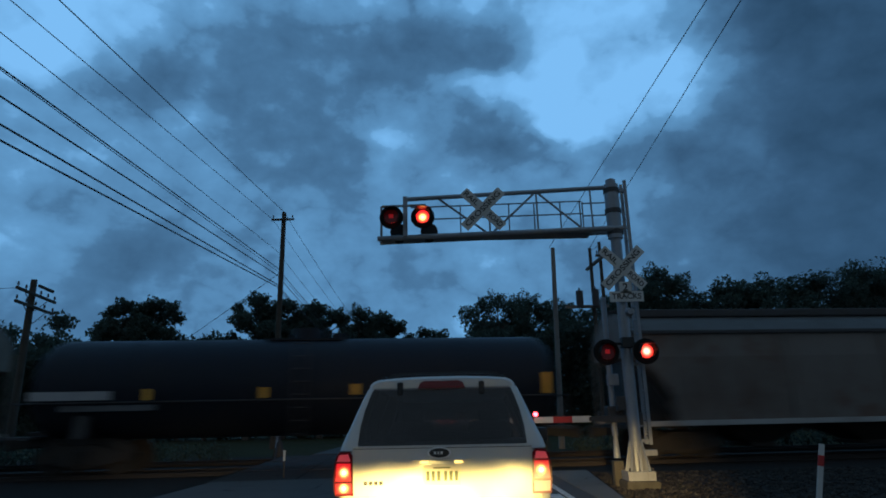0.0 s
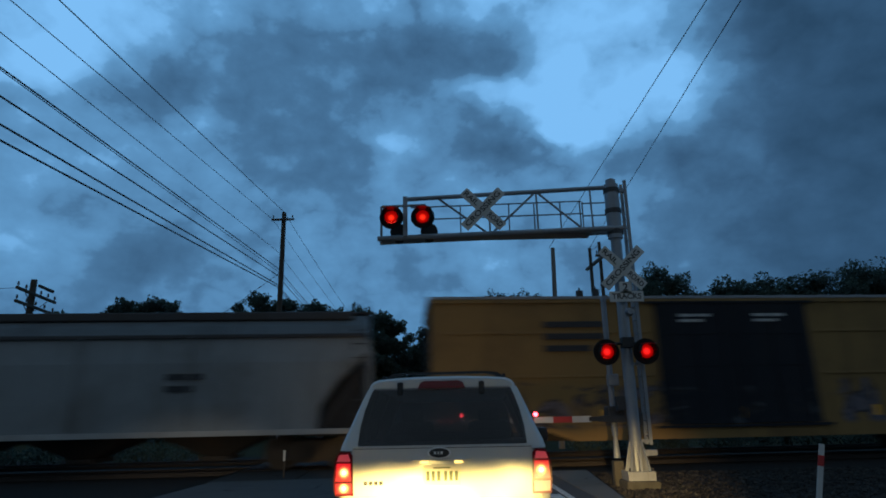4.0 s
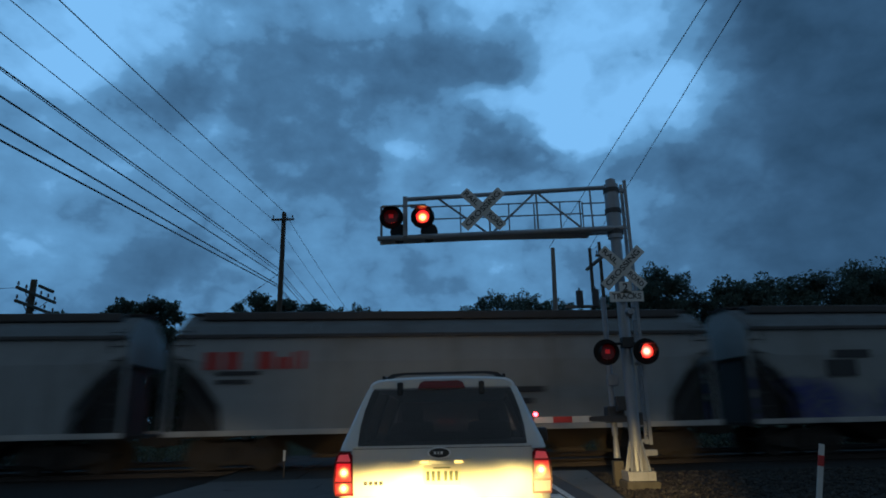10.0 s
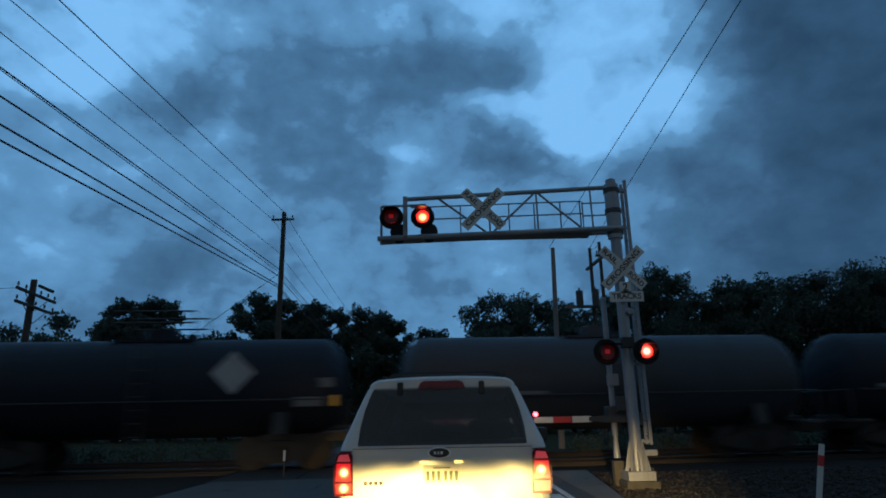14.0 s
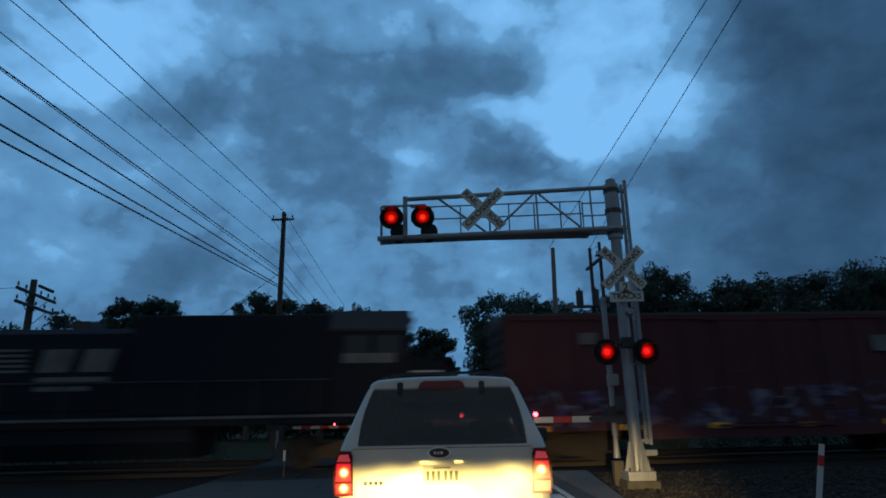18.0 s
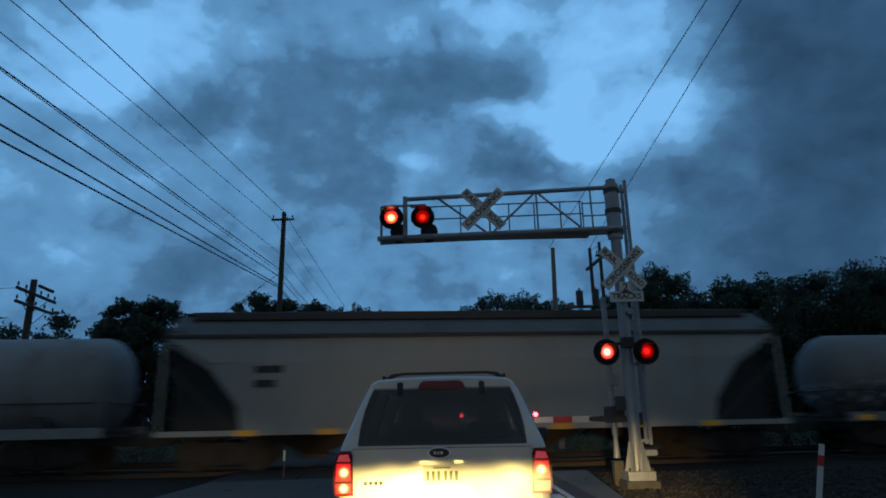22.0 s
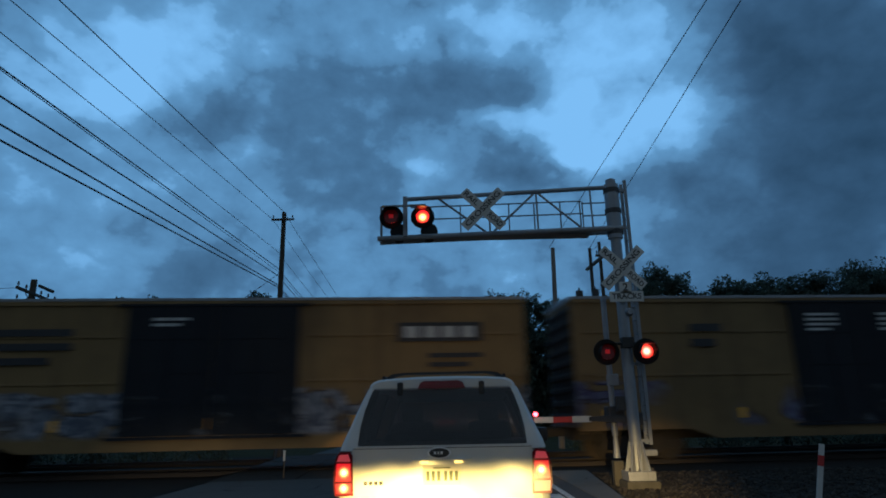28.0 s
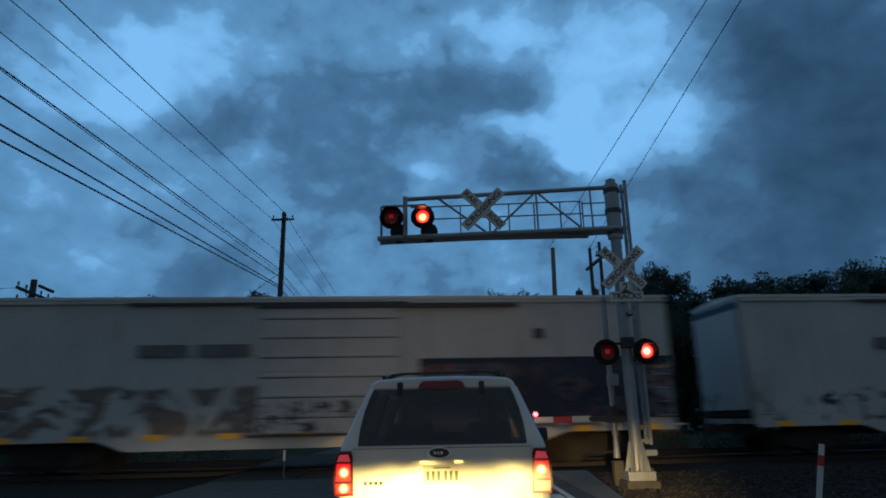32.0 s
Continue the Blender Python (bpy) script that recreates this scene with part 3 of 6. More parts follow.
        loft(bm, [[(x - w, -1.3, sill), (x + w, -1.3, sill), (x + w, 1.3, sill), (x - w, 1.3, sill)], [(x - 0.35, -0.6, 0.42), (x + 0.35, -0.6, 0.42), (x + 0.35, 0.6, 0.42), (x - 0.35, 0.6, 0.42)]])
        part("discharge_bay", bm, TRUCKMAT, car)
        part("outlet_gate", box(B(), x - 0.42, x + 0.42, -0.75, 0.75, 0.3, 0.42, 0.02), TRUCKMAT, car)
    for sx in (-1, 1):
        part("end_platform", box(B(), sx * (h - 0.95) - 0.95, sx * (h - 0.95) + 0.95, -1.45, 1.45, 0.93, 1.04, 0.01), TRUCKMAT, car)
        for y in (-1.5, 1.5):
            part("end_post", bar(B(), (sx * (h - 0.08), y, 1.0), (sx * (h - 0.08), y, 3.6), 0.09, 0.09), paint, car)
            part("end_brace", bar(B(), (sx * (h - 0.1), y, 2.95), (sx * (h - inset * 0.95), y, 1.1), 0.08, 0.06), DARKSTEEL, car)
        ladder(car, sx * (h - 0.35), -1.56, 1.0, 4.0, DARKSTEEL)
        # solid black filler: the shade inside the open end put in as a shape
        part("end_bulkhead", prism(B(), [(sx * (h - 0.2), 1.04), (sx * (h - inset), 1.04), (sx * (h - inset), 1.8), (sx * (h - inset * 0.6), end_z * 0.62 + 0.6), (sx * (h - 0.3), end_z)], -0.8, 0.8, "y"), BLACK, car, "black filler block for the shade in the open end")
        part("brake_gear", box(B(), sx * (h - 0.7) - 0.3, sx * (h - 0.7) + 0.3, -0.5, 0.5, 1.04, 1.7, 0.06), TRUCKMAT, car)
    for spec in letters:
        marks(car, *spec)
    if refl:
        if isinstance(refl, tuple):
            for x in refl:
                part("reflector", REFL_H, None, car, "yellow reflective strip", at=pose(x, -1.615, 0.99))
        else:
            reflectors(car, L - 2.6, 0.99, -1.615, refl)
    running_gear(car, L, 1.75)
    return car


def box_car(left, right, label, paint, door, door_x, door_w, height=4.95, ribs=0, letters=(), sign=False, doors=2, tall=True, refl=5, roof=None, endpaint=None, trackmat=None, plain=False, ajar=False):
    car, L = wagon("boxcar", left, right, label, "boxcar")
    h, zb, zt = L / 2, 0.98, height - 0.12
    bm = B()
    box(bm, -h + 0.04, h - 0.04, -1.54, 1.54, zb, zt, 0.03)
    part("body", bm, paint, car)
    rf = B()
    prism(rf, [(-1.6, zt - 0.03), (-1.6, zt + 0.05), (0, zt + 0.16), (1.6, zt + 0.05), (1.6, zt - 0.03)], -h, h)
    roof_ob = part("roof", rf, roof or STEEL, car, "ribbed galvanised roof")
    rib = finish(prism(B(), [(-1.58, -0.02), (-1.58, 0.075), (0, 0.185), (1.58, 0.075), (1.58, -0.02)], -0.04, 0.04), "roof_rib", roof or STEEL)
    for i in range(int(L / 1.2)):
        part("roof_rib", rib, None, roof_ob, at=pose(-h + 0.6 + i * 1.2, 0, zt))
    part("top_chord", box(B(), -h + 0.02, h - 0.02, -1.6, -1.54, zt - 0.16, zt - 0.04, 0.01), paint, car)
    # side sill: deep under the doors, shallow to the ends
    sl = B()
    prism(sl, [(-h + 0.05, 1.02), (-h + 0.05, 0.90), (-h + 3.4, 0.90), (-h + 4.2, 0.62), (h - 4.2, 0.62), (h - 3.4, 0.90), (h - 0.05, 0.90), (h - 0.05, 1.02)], -1.58, -1.50, "y")
    part("side_sill", sl, paint, car)
    sl = B()
    prism(sl, [(-h + 0.05, 1.02), (-h + 0.05, 0.90), (-h + 3.4, 0.90), (-h + 4.2, 0.62), (h - 4.2, 0.62), (h - 3.4, 0.90), (h - 0.05, 0.90), (h - 0.05, 1.02)], 1.50, 1.58, "y")
    part("side_sill", sl, paint, car)
    part("underframe", box(B(), -h + 0.2, h - 0.2, -0.5, 0.5, 0.6, 0.98), TRUCKMAT, car)
    dl, dr = door_x - door_w / 2, door_x + door_w / 2
    if ribs:
        n = int(L / ribs)
        for i in range(n + 1):
            x = -h + 0.06 + (L - 0.12) * i / n
            if dl - 0.1 < x < dr + 0.1:
                continue
            part("side_post", box(B(), x - 0.05, x + 0.05, -1.60, -1.53, zb, zt - 0.1, 0.012), paint, car)
    elif not plain:
        for x0, x1 in ((-h + 0.1, dl), (dr, h - 0.1)):
            for z in (zb + 1.45, zb + 2.75):
                part("side_rib", box(B(), x0 + 0.3, x1 - 0.2, -1.575, -1.53, z, z + 0.07, 0.012), paint, car)
    if ajar:
        # a dark sheet paints the shade of the open doorway; the ribbed leaf is slid along the side
        part("doorway", box(B(), dl + 0.05, dr - 0.05, -1.60, -1.53, zb + 0.05, zt - 0.2), SOOTSHADE, car, "dark sheet painted as the shade of the open doorway")
        leaf = part("door", box(B(), dr, dr + door_w, -1.66, -1.58, zb + 0.04, zt - 0.16, 0.015), paint, car, "grey ribbed sliding door, open")
        for q in range(5):
            z = zb + 0.35 + q * (zt - zb - 0.8) / 4
            part("door_rib", box(B(), dr + 0.08, dr + door_w - 0.08, -1.71, -1.65, z, z + 0.10, 0.02), paint, leaf)
            part("door_seam", box(B(), dr + 0.1, dr + door_w - 0.1, -1.672, -1.655, z - 0.09, z - 0.01), SOOTSHADE, leaf)
        doors = 0
    for k in range(doors):
        w = door_w / doors
        d = part("door", box(B(), dl + k * w + 0.02, dl + (k + 1) * w - 0.02, -1.63, -1.54, zb + 0.04, zt - 0.14, 0.015), door, car)
        bm = B()
        for q in (0.15, 0.5, 0.85):
            x = dl + k * w + w * q
            tube(bm, (x, -1.65, zb + 0.15), (x, -1.65, zt - 0.3), 0.018, seg=6)
        for q in (0.22, 0.45, 0.7):
            z = zb + (zt - zb) * q
            box(bm, dl + k * w + 0.06, dl + (k + 1) * w - 0.06, -1.645, -1.62, z, z + 0.06)
        part("lock_rod", bm, door, d)
    part("door_track", box(B(), dl - door_w * 0.95 if doors == 1 else dl - 0.3, dr + 0.3, -1.66, -1.60, zt - 0.2, zt - 0.13), trackmat or door, car)
    part("door_track", box(B(), dl - 0.3, dr + 0.3, -1.66, -1.60, zb - 0.06, zb + 0.02), trackmat or door, car)
    for sx in (-1, 1):
        zig = [(sx * (h - 0.08), zb + 0.1)]
        for i in range(9):
            z, dz = zb + 0.3 + i * (zt - zb - 0.6) / 8, (zt - zb - 0.6) / 8
            zig += [(sx * (h - 0.03), z - dz * 0.30), (sx * (h + 0.03), z - dz * 0.12), (sx * (h + 0.03), z + dz * 0.12), (sx * (h - 0.03), z + dz * 0.30)]
        zig.append((sx * (h - 0.08), zt - 0.1))
        # the end's own shade is in its dark colour, along with grime
        part("corrugated_end", prism(B(), zig, -1.38, 1.38, "y"), endpaint or SOOTSHADE, car, "corrugated end, dark with grime and painted shade")
        ladder(car, sx * (h - 0.35), -1.59, 0.8, 2.6, paint)
        ladder(car, sx * (h - 0.35), 1.62, 0.8, 2.6, paint)
    for spec in letters:
        marks(car, *spec)
    if sign:
        sx0 = h - 2.6
        part("sign_panel", box(B(), sx0 - 1.25, sx0 + 1.25, -1.60, -1.55, zt - 1.28, zt - 0.72), DARKLET, car, "dark panel with pale block lettering")
        bm = B()
        for i in range(4):
            x = sx0 - 0.85 + i * 0.56
            box(bm, x - 0.2, x + 0.2, -1.608, -1.598, zt - 1.17, zt - 0.84)
        part("block_lettering", bm, PALELET, car)
    if refl:
        reflectors(car, L, 1.18 if tall else 0.92, -1.60 if not tall else -1.572, refl, tall, 0.9)
    running_gear(car, L, 2.1)
    return car


def tank_car(left, right, label, paint, radius=1.46, zc=2.38, letters=(), placard=None, sill=False, refl=(), rack=False, rail=False):
    car, L = wagon("tank_wagon", left, right, label, "tank wagon")
    h = L / 2
    rings, seg = [], 28
    prof = [(-h + 0.02, 0.15), (-h + 0.10, 0.55), (-h + 0.25, 0.80), (-h + 0.5, 0.95), (-h + 0.75, 1.0)]
    xs = prof + [(-h * 0.3, 1.0), (h * 0.3, 1.0)] + [(-a, b) for a, b in reversed(prof)]
    for x, k in xs:
        rings.append([(x, math.sin(2 * math.pi * i / seg) * radius * k, zc + math.cos(2 * math.pi * i / seg) * radius * k) for i in range(seg)])
    part("tank", loft(B(), rings), paint, car, smooth=True)
    for x in (-h * 0.62, -h * 0.2, h * 0.2, h * 0.62):
        def hoop(w, r):
            return [(x + w, math.sin(2 * math.pi * i / 24) * r, zc + math.cos(2 * math.pi * i / 24) * r) for i in range(24)]
        part("hoop", loft(B(), [hoop(-0.045, radius - 0.03), hoop(-0.04, radius + 0.014), hoop(0.04, radius + 0.014), hoop(0.045, radius - 0.03)]), paint, car)
    dm = tube(B(), (0, 0, zc + radius - 0.08), (0, 0, zc + radius + 0.3), 0.5, 0.48, 18)
    tube(dm, (0.95, 0, zc + radius - 0.05), (0.95, 0, zc + radius + 0.16), 0.25, 0.22, 12)
    part("dome", dm, paint, car)
    if rail:
        for y in (-0.75, 0.75):
            rl = B()
            for x in (-1.2, 1.2):
                tube(rl, (x, y, zc + radius - 0.4), (x, y, zc + radius + 0.8), 0.025, seg=6)
            for dz in (0.45, 0.8):
                tube(rl, (-1.2, y, zc + radius + dz), (1.2, y, zc + radius + dz), 0.028, seg=6)
            part("guard_rail", rl, BLACK, car)
    part("top_walkway", box(B(), -1.2, 1.2, -0.62, -0.36, zc + radius - 0.1, zc + radius - 0.04), paint, car)
    for y in (-1.4, 1.4):
        ladder(car, 0.0, y * 1.06, 0.9, zc + radius - 0.2, DARKSTEEL)
        hr = B()
        tube(hr, (-h + 0.3, y * 1.08, 1.95), (h - 0.3, y * 1.08, 1.95), 0.022, seg=6)
        for i in range(6):
            x = -h + 0.4 + (L - 0.8) * i / 5
            tube(hr, (x, y * 1.08, 1.95), (x, y * 0.98, 2.0), 0.018, seg=6)
        part("hand_rail", hr, DARKSTEEL, car)
    for sx in (-1, 1):
        part("end_sill", box(B(), sx * (h - 1.2) - 1.3, sx * (h - 1.2) + 1.3, -0.4, 0.4, 0.75, 1.2, 0.03), BLACK, car)
        part("bolster_saddle", prism(B(), [(-1.45, 1.0), (1.45, 1.0), (1.3, 1.6), (0.7, 1.2), (-0.7, 1.2), (-1.3, 1.6)], sx * (h - 1.8) - 0.2, sx * (h - 1.8) + 0.2), BLACK, car)
        part("end_platform", box(B(), sx * (h - 0.2) - 0.35, sx * (h - 0.2) + 0.35, -1.5, 1.5, 1.0, 1.07), DARKSTEEL, car)
        er = B()
        for y in (-1.45, -0.6, 0.6, 1.45):
            tube(er, (sx * (h + 0.05), y, 1.05), (sx * (h + 0.05), y, 1.95), 0.022, seg=6)
        tube(er, (sx * (h + 0.05), -1.45, 1.95), (sx * (h + 0.05), 1.45, 1.95), 0.022, seg=6)
        part("end_rail", er, DARKSTEEL, car)
    if sill:
        for y in (-1.5, 1.5):
            part("side_sill", box(B(), -h, h, y - 0.05, y + 0.05, 1.0, 1.28, 0.01), paint, car)
    if rack:
        part("bottom_outlet", tube(B(), (0, 0, 0.45), (0, 0, 1.0), 0.2, seg=12), BLACK, car)
    if placard:
        bm = B()
        x, z, r = placard
        prism(bm, [(x - r, z), (x, z - r), (x + r, z), (x, z + r)], -1.50, -1.46, "y")
        part("placard", bm, FAINTLET, car, "white diamond placard")
    for spec in letters:
        marks(car, *spec)
    for x, z, tall in refl:
        part("reflector", REFL_V if tall else REFL_H, None, car, at=pose(x, -1.56 if sill else -radius - 0.09, z))
    running_gear(car, L, 1.8)
    return car


def locomotive(left, right, face, lamp):
    """A six-axle diesel; the cab is at the end that face points to (+1 or -1)."""
    car = thing("locomotive", track_pose((left + right) / 2), "black six-axle diesel locomotive with white stripes and lettering", "locomotive", group="wagons of the freight train")
    car["s0"] = (left + right) / 2
    L = right - left
    h = L / 2
    black = LOCOBLACK
    def X(a, b):
        """A stretch given from the nose, in metres."""
        p, q = face * (h - a), face * (h - b)
        return min(p, q), max(p, q)
    part("frame", box(B(), -h + 0.3, h - 0.3, -1.5, 1.5, 1.25, 1.55, 0.03), black, car)
    part("sill_stripe", box(B(), -h + 0.9, h - 0.9, -1.525, -1.50, 1.45, 1.52), DULLLET, car, "thin white stripe along the frame")
    x0, x1 = X(0.5, 2.0)
    bm = B()
    n0, n1, n2 = face * (h - 0.55), face * (h - 0.85), face * (h - 2.1)
    loft(bm, [[(n0, -0.75, 1.5), (n0, 0.75, 1.5), (n0, 0.6, 2.55), (n0, -0.6, 2.55)], [(n1, -1.0, 1.5), (n1, 1.0, 1.5), (n1, 0.85, 3.0), (n1, -0.85, 3.0)], [(n2, -1.1, 1.5), (n2, 1.1, 1.5), (n2, 0.95, 3.25), (n2, -0.95, 3.25)]])
    nose = part("nose", bm, black, car)
    st = B()
    for i in range(5):
        z = 1.85 + i * 0.2
        a, b = X(1.0, 1.95 - 0.08 * (4 - i))
        box(st, a, b, -1.13, -1.0, z, z + 0.09)
        a, b = X(0.47, 0.56)
        box(st, a, b, -0.7, 0.7, z, z + 0.09)
    part("nose_stripe", st, PALELET, car)
    a, b = X(2.0, 4.3)
    bm = B()
    prism(bm, [(-1.5, 1.5), (1.5, 1.5), (1.5, 3.9), (1.1, 4.45), (-1.1, 4.45), (-1.5, 3.9)], a, b)
    cab = part("cab", bm, black, car)
    part("cab_roof", prism(B(), [(-1.53, 3.88), (-1.13, 4.46), (1.13, 4.46), (1.53, 3.88), (1.53, 3.96), (1.15, 4.54), (-1.15, 4.54), (-1.53, 3.96)], a - 0.05, b + 0.05), BLACK, car, "black cab roof")
    for w0, w1 in ((2.3, 3.0), (3.2, 3.9)):
        c, d = X(w0, w1)
        part("cab_window", box(B(), c, d, -1.515, -1.49, 3.15, 3.75), DARKGLASS, cab)
    c, d = X(2.4, 4.0)
    marks(car, (c + d) / 2, 2.95, 1.5, 0.28, 1, "dull", -1.51, "cab_number_panel")
    # tall electrical cabinet, engine hood, radiator
    a, b = X(4.3, 10.0)
    part("equipment_cabinet", box(B(), a, b, -1.35, 1.35, 1.55, 4.42, 0.06), black, car)
    a, b = X(10.0, 15.2)
    part("engine_hood", prism(B(), [(-0.95, 1.55), (0.95, 1.55), (0.95, 3.95), (0.7, 4.12), (-0.7, 4.12), (-0.95, 3.95)], a, b), black, car)
    a, b = X(15.2, 20.2)
    bm = box(B(), a, b, -1.0, 1.0, 1.55, 3.6, 0.03)
    prism(bm, [(-1.0, 3.5), (-1.5, 3.75), (-1.5, 4.3), (-1.3, 4.38), (1.3, 4.38), (1.5, 4.3), (1.5, 3.75), (1.0, 3.5)], a, b)
    part("radiator", bm, black, car)
    a, b = X(11.6, 12.3)
    part("exhaust_stack", box(B(), a, b, -0.35, 0.35, 4.1, 4.42, 0.02), DARKSTEEL, car)
    for i in range(7):
        a, b = X(10.2 + i * 0.72, 10.84 + i * 0.72)
        part("hood_door", box(B(), a, b, -0.985, -0.94, 1.75, 3.75, 0.01), black, car)
    # side emblem: bars and two slanted blocks, with lettering below
    e0 = 0.1 if face < 0 else -4.4
    for i in range(5):
        z = 2.84 + i * 0.15
        part("side_stripe", box(B(), e0 + 0.06 * i, e0 + 2.1, -1.0, -0.985, z, z + 0.075), DULLLET, car)
    for a in (e0 + 2.4, e0 + 3.55):
        part("side_emblem", prism(B(), [(a, 2.84), (a + 0.86, 2.84), (a + 1.02, 3.5), (a + 0.16, 3.5)], -1.0, -0.985, "y"), DULLLET, car, "white block emblem")
    marks(car, e0 + 3.4, 2.3, 2.0, 0.4, 2, "dull", -1.0)
    if face < 0:
        part("hood_lamp", box(B(), 7.2, 7.34, -1.08, -1.0, 2.85, 2.885, 0.008), HOODLAMP, car, "small lit lamp on the hood")
    fuel = B()
    prism(fuel, [(-1.4, 0.85), (-1.1, 0.4), (1.1, 0.4), (1.4, 0.85), (1.4, 1.25), (-1.4, 1.25)], -2.6, 2.6)
    part("fuel_tank", fuel, black, car)
    hr = B()
    for y in (-1.46, 1.46):
        tube(hr, (-h + 0.9, y, 2.5), (h - 2.2 if face > 0 else h - 0.9, y, 2.5), 0.02, seg=6)
        for i in range(12):
            x = -h + 1.0 + (L - 2.2) * i / 11
            tube(hr, (x, y, 1.5), (x, y, 2.5), 0.018, seg=6)
    part("hand_rail", hr, DARKSTEEL, car)
    for sx in (-1, 1):
        part("pilot", prism(B(), [(-1.45, 1.4), (-1.3, 0.3), (1.3, 0.3), (1.45, 1.4)], sx * (h - 0.45), sx * (h - 0.3)), black, car)
        st = B()
        for i in range(4):
            box(st, sx * (h - 0.65) - 0.25, sx * (h - 0.65) + 0.25, -1.52, -1.1, 0.35 + i * 0.3, 0.39 + i * 0.3)
        part("steps", st, DARKSTEEL, car)
    c = face * (h - 1.95)
    for y in (-0.16, 0.16):
        part("headlight", tube(B(), (c, y, 4.42), (c + face * 0.12, y, 4.42), 0.07, seg=12), LOCOLAMP if lamp else DARKSTEEL, car, "headlight above the cab window")
    running_gear(car, L, 3.4, (-1.75, 0.0, 1.75))
    return car


DARKGLASS = N("dark_cab_glass").bsdf((0.01, 0.012, 0.015), 0.08)
HOODLAMP = glowing("hood_lamp_lit", (1.0, 0.8, 0.65), 4.0, (0.8, 0.8, 0.8))
LOCOLAMP = glowing("loco_headlight_lit", (1.0, 0.42, 0.10), 5.0, (0.8, 0.6, 0.4))

GREYH = carpaint("hopper_grey", (0.285, 0.31, 0.325), (0.12, 0.10, 0.085), 0.4, 0.45, seed=1)
GREYB = carpaint("hopper_grey_sprayed", (0.27, 0.295, 0.305), (0.12, 0.10, 0.085), 0.3, 0.35, ((0.055, 0.065, 0.20), (0.09, 0.11, 0.18), (0.05, 0.09, 0.12)), 2.35, 2, tagscale=0.8, tagcut=0.36)
GREENB = carpaint("hopper_grey_green_tags", (0.25, 0.27, 0.28), (0.12, 0.10, 0.085), 0.35, 0.4, ((0.06, 0.15, 0.10), (0.08, 0.11, 0.19), (0.16, 0.14, 0.08)), 2.3, 3, tagscale=0.9)
TANH = carpaint("hopper_tan_rusty", (0.235, 0.215, 0.18), (0.07, 0.045, 0.03), 0.35, 0.55, seed=4, rust=0.35)
RUSTH = carpaint("hopper_rust_brown", (0.27, 0.245, 0.225), (0.095, 0.048, 0.040), 1.0, 1.0, seed=5, rust=0.9)
DULLH = carpaint("hopper_brown_grey", (0.20, 0.18, 0.165), (0.10, 0.06, 0.045), 0.5, 0.5, seed=33, rust=0.45)
LIGHTH = carpaint("hopper_light_grey", (0.35, 0.36, 0.35), (0.22, 0.18, 0.15), 0.25, 0.3, seed=6)
SLABH = carpaint("hopper_dull_brown_grey", (0.125, 0.118, 0.105), (0.10, 0.055, 0.035), 0.5, 0.5, seed=7, rust=0.4)
GREYBOX = carpaint("boxcar_grey", (0.20, 0.21, 0.22), (0.10, 0.08, 0.07), 0.45, 0.5, ((0.10, 0.20, 0.22), (0.20, 0.22, 0.23), (0.05, 0.06, 0.06)), 2.0, 8, tagcut=0.5)
YTAGS = (((0.17, 0.15, 0.17), (0.10, 0.10, 0.13), (0.05, 0.045, 0.05)), ((0.055, 0.04, 0.15), (0.07, 0.07, 0.16), (0.10, 0.11, 0.06)), ((0.27, 0.29, 0.33), (0.10, 0.12, 0.16), (0.05, 0.05, 0.06)), ((0.16, 0.18, 0.26), (0.09, 0.08, 0.16), (0.04, 0.03, 0.04)))
YBASE = ((0.30, 0.19, 0.075), (0.205, 0.15, 0.085), (0.20, 0.155, 0.10), (0.235, 0.16, 0.08), (0.27, 0.18, 0.085), (0.255, 0.165, 0.08))
YELLOW = [carpaint("boxcar_yellow", tuple(0.95 * c for c in YBASE[i]), (0.075, 0.05, 0.035), 0.4, 0.45, YTAGS[(0, 1, 2, 3, 2, 0)[i]], 2.25 + 0.1 * (i % 2), 9 + i, tagcut=(0.47, 0.36, 0.38, 0.43, 0.38, 0.52)[i], tagscale=0.9) for i in range(6)]
BLACKDOOR = carpaint("boxcar_black_door", (0.020, 0.024, 0.032), (0.032, 0.030, 0.028), 0.3, 0.2, ((0.09, 0.10, 0.12), (0.045, 0.05, 0.06), (0.03, 0.03, 0.03)), 2.1, 16, tagcut=0.52)
REDBOX = carpaint("boxcar_red", (0.20, 0.030, 0.042), (0.075, 0.030, 0.034), 0.45, 0.45, ((0.22, 0.22, 0.22), (0.09, 0.10, 0.09), (0.03, 0.03, 0.03)), 2.2, 17, tagcut=0.47)
BROWNBOX = carpaint("boxcar_oxide_brown", (0.092, 0.036, 0.046), (0.05, 0.032, 0.036), 0.45, 0.45, ((0.10, 0.07, 0.20), (0.20, 0.19, 0.24), (0.03, 0.02, 0.04)), 2.1, 18, tagcut=0.47)
DARKBOX = carpaint("boxcar_dark_brown", (0.105, 0.040, 0.048), (0.06, 0.034, 0.036), 0.45, 0.45, ((0.17, 0.175, 0.18), (0.09, 0.095, 0.10), (0.03, 0.03, 0.03)), 2.3, 19, tagcut=0.45)
WHITEBOX = carpaint("reefer_white", (0.50, 0.505, 0.50), (0.22, 0.175, 0.14), 0.22, 0.35, ((0.05, 0.055, 0.07), (0.09, 0.08, 0.08), (0.04, 0.04, 0.045)), 1.95, 20, tagscale=1.9, tagcut=0.53)
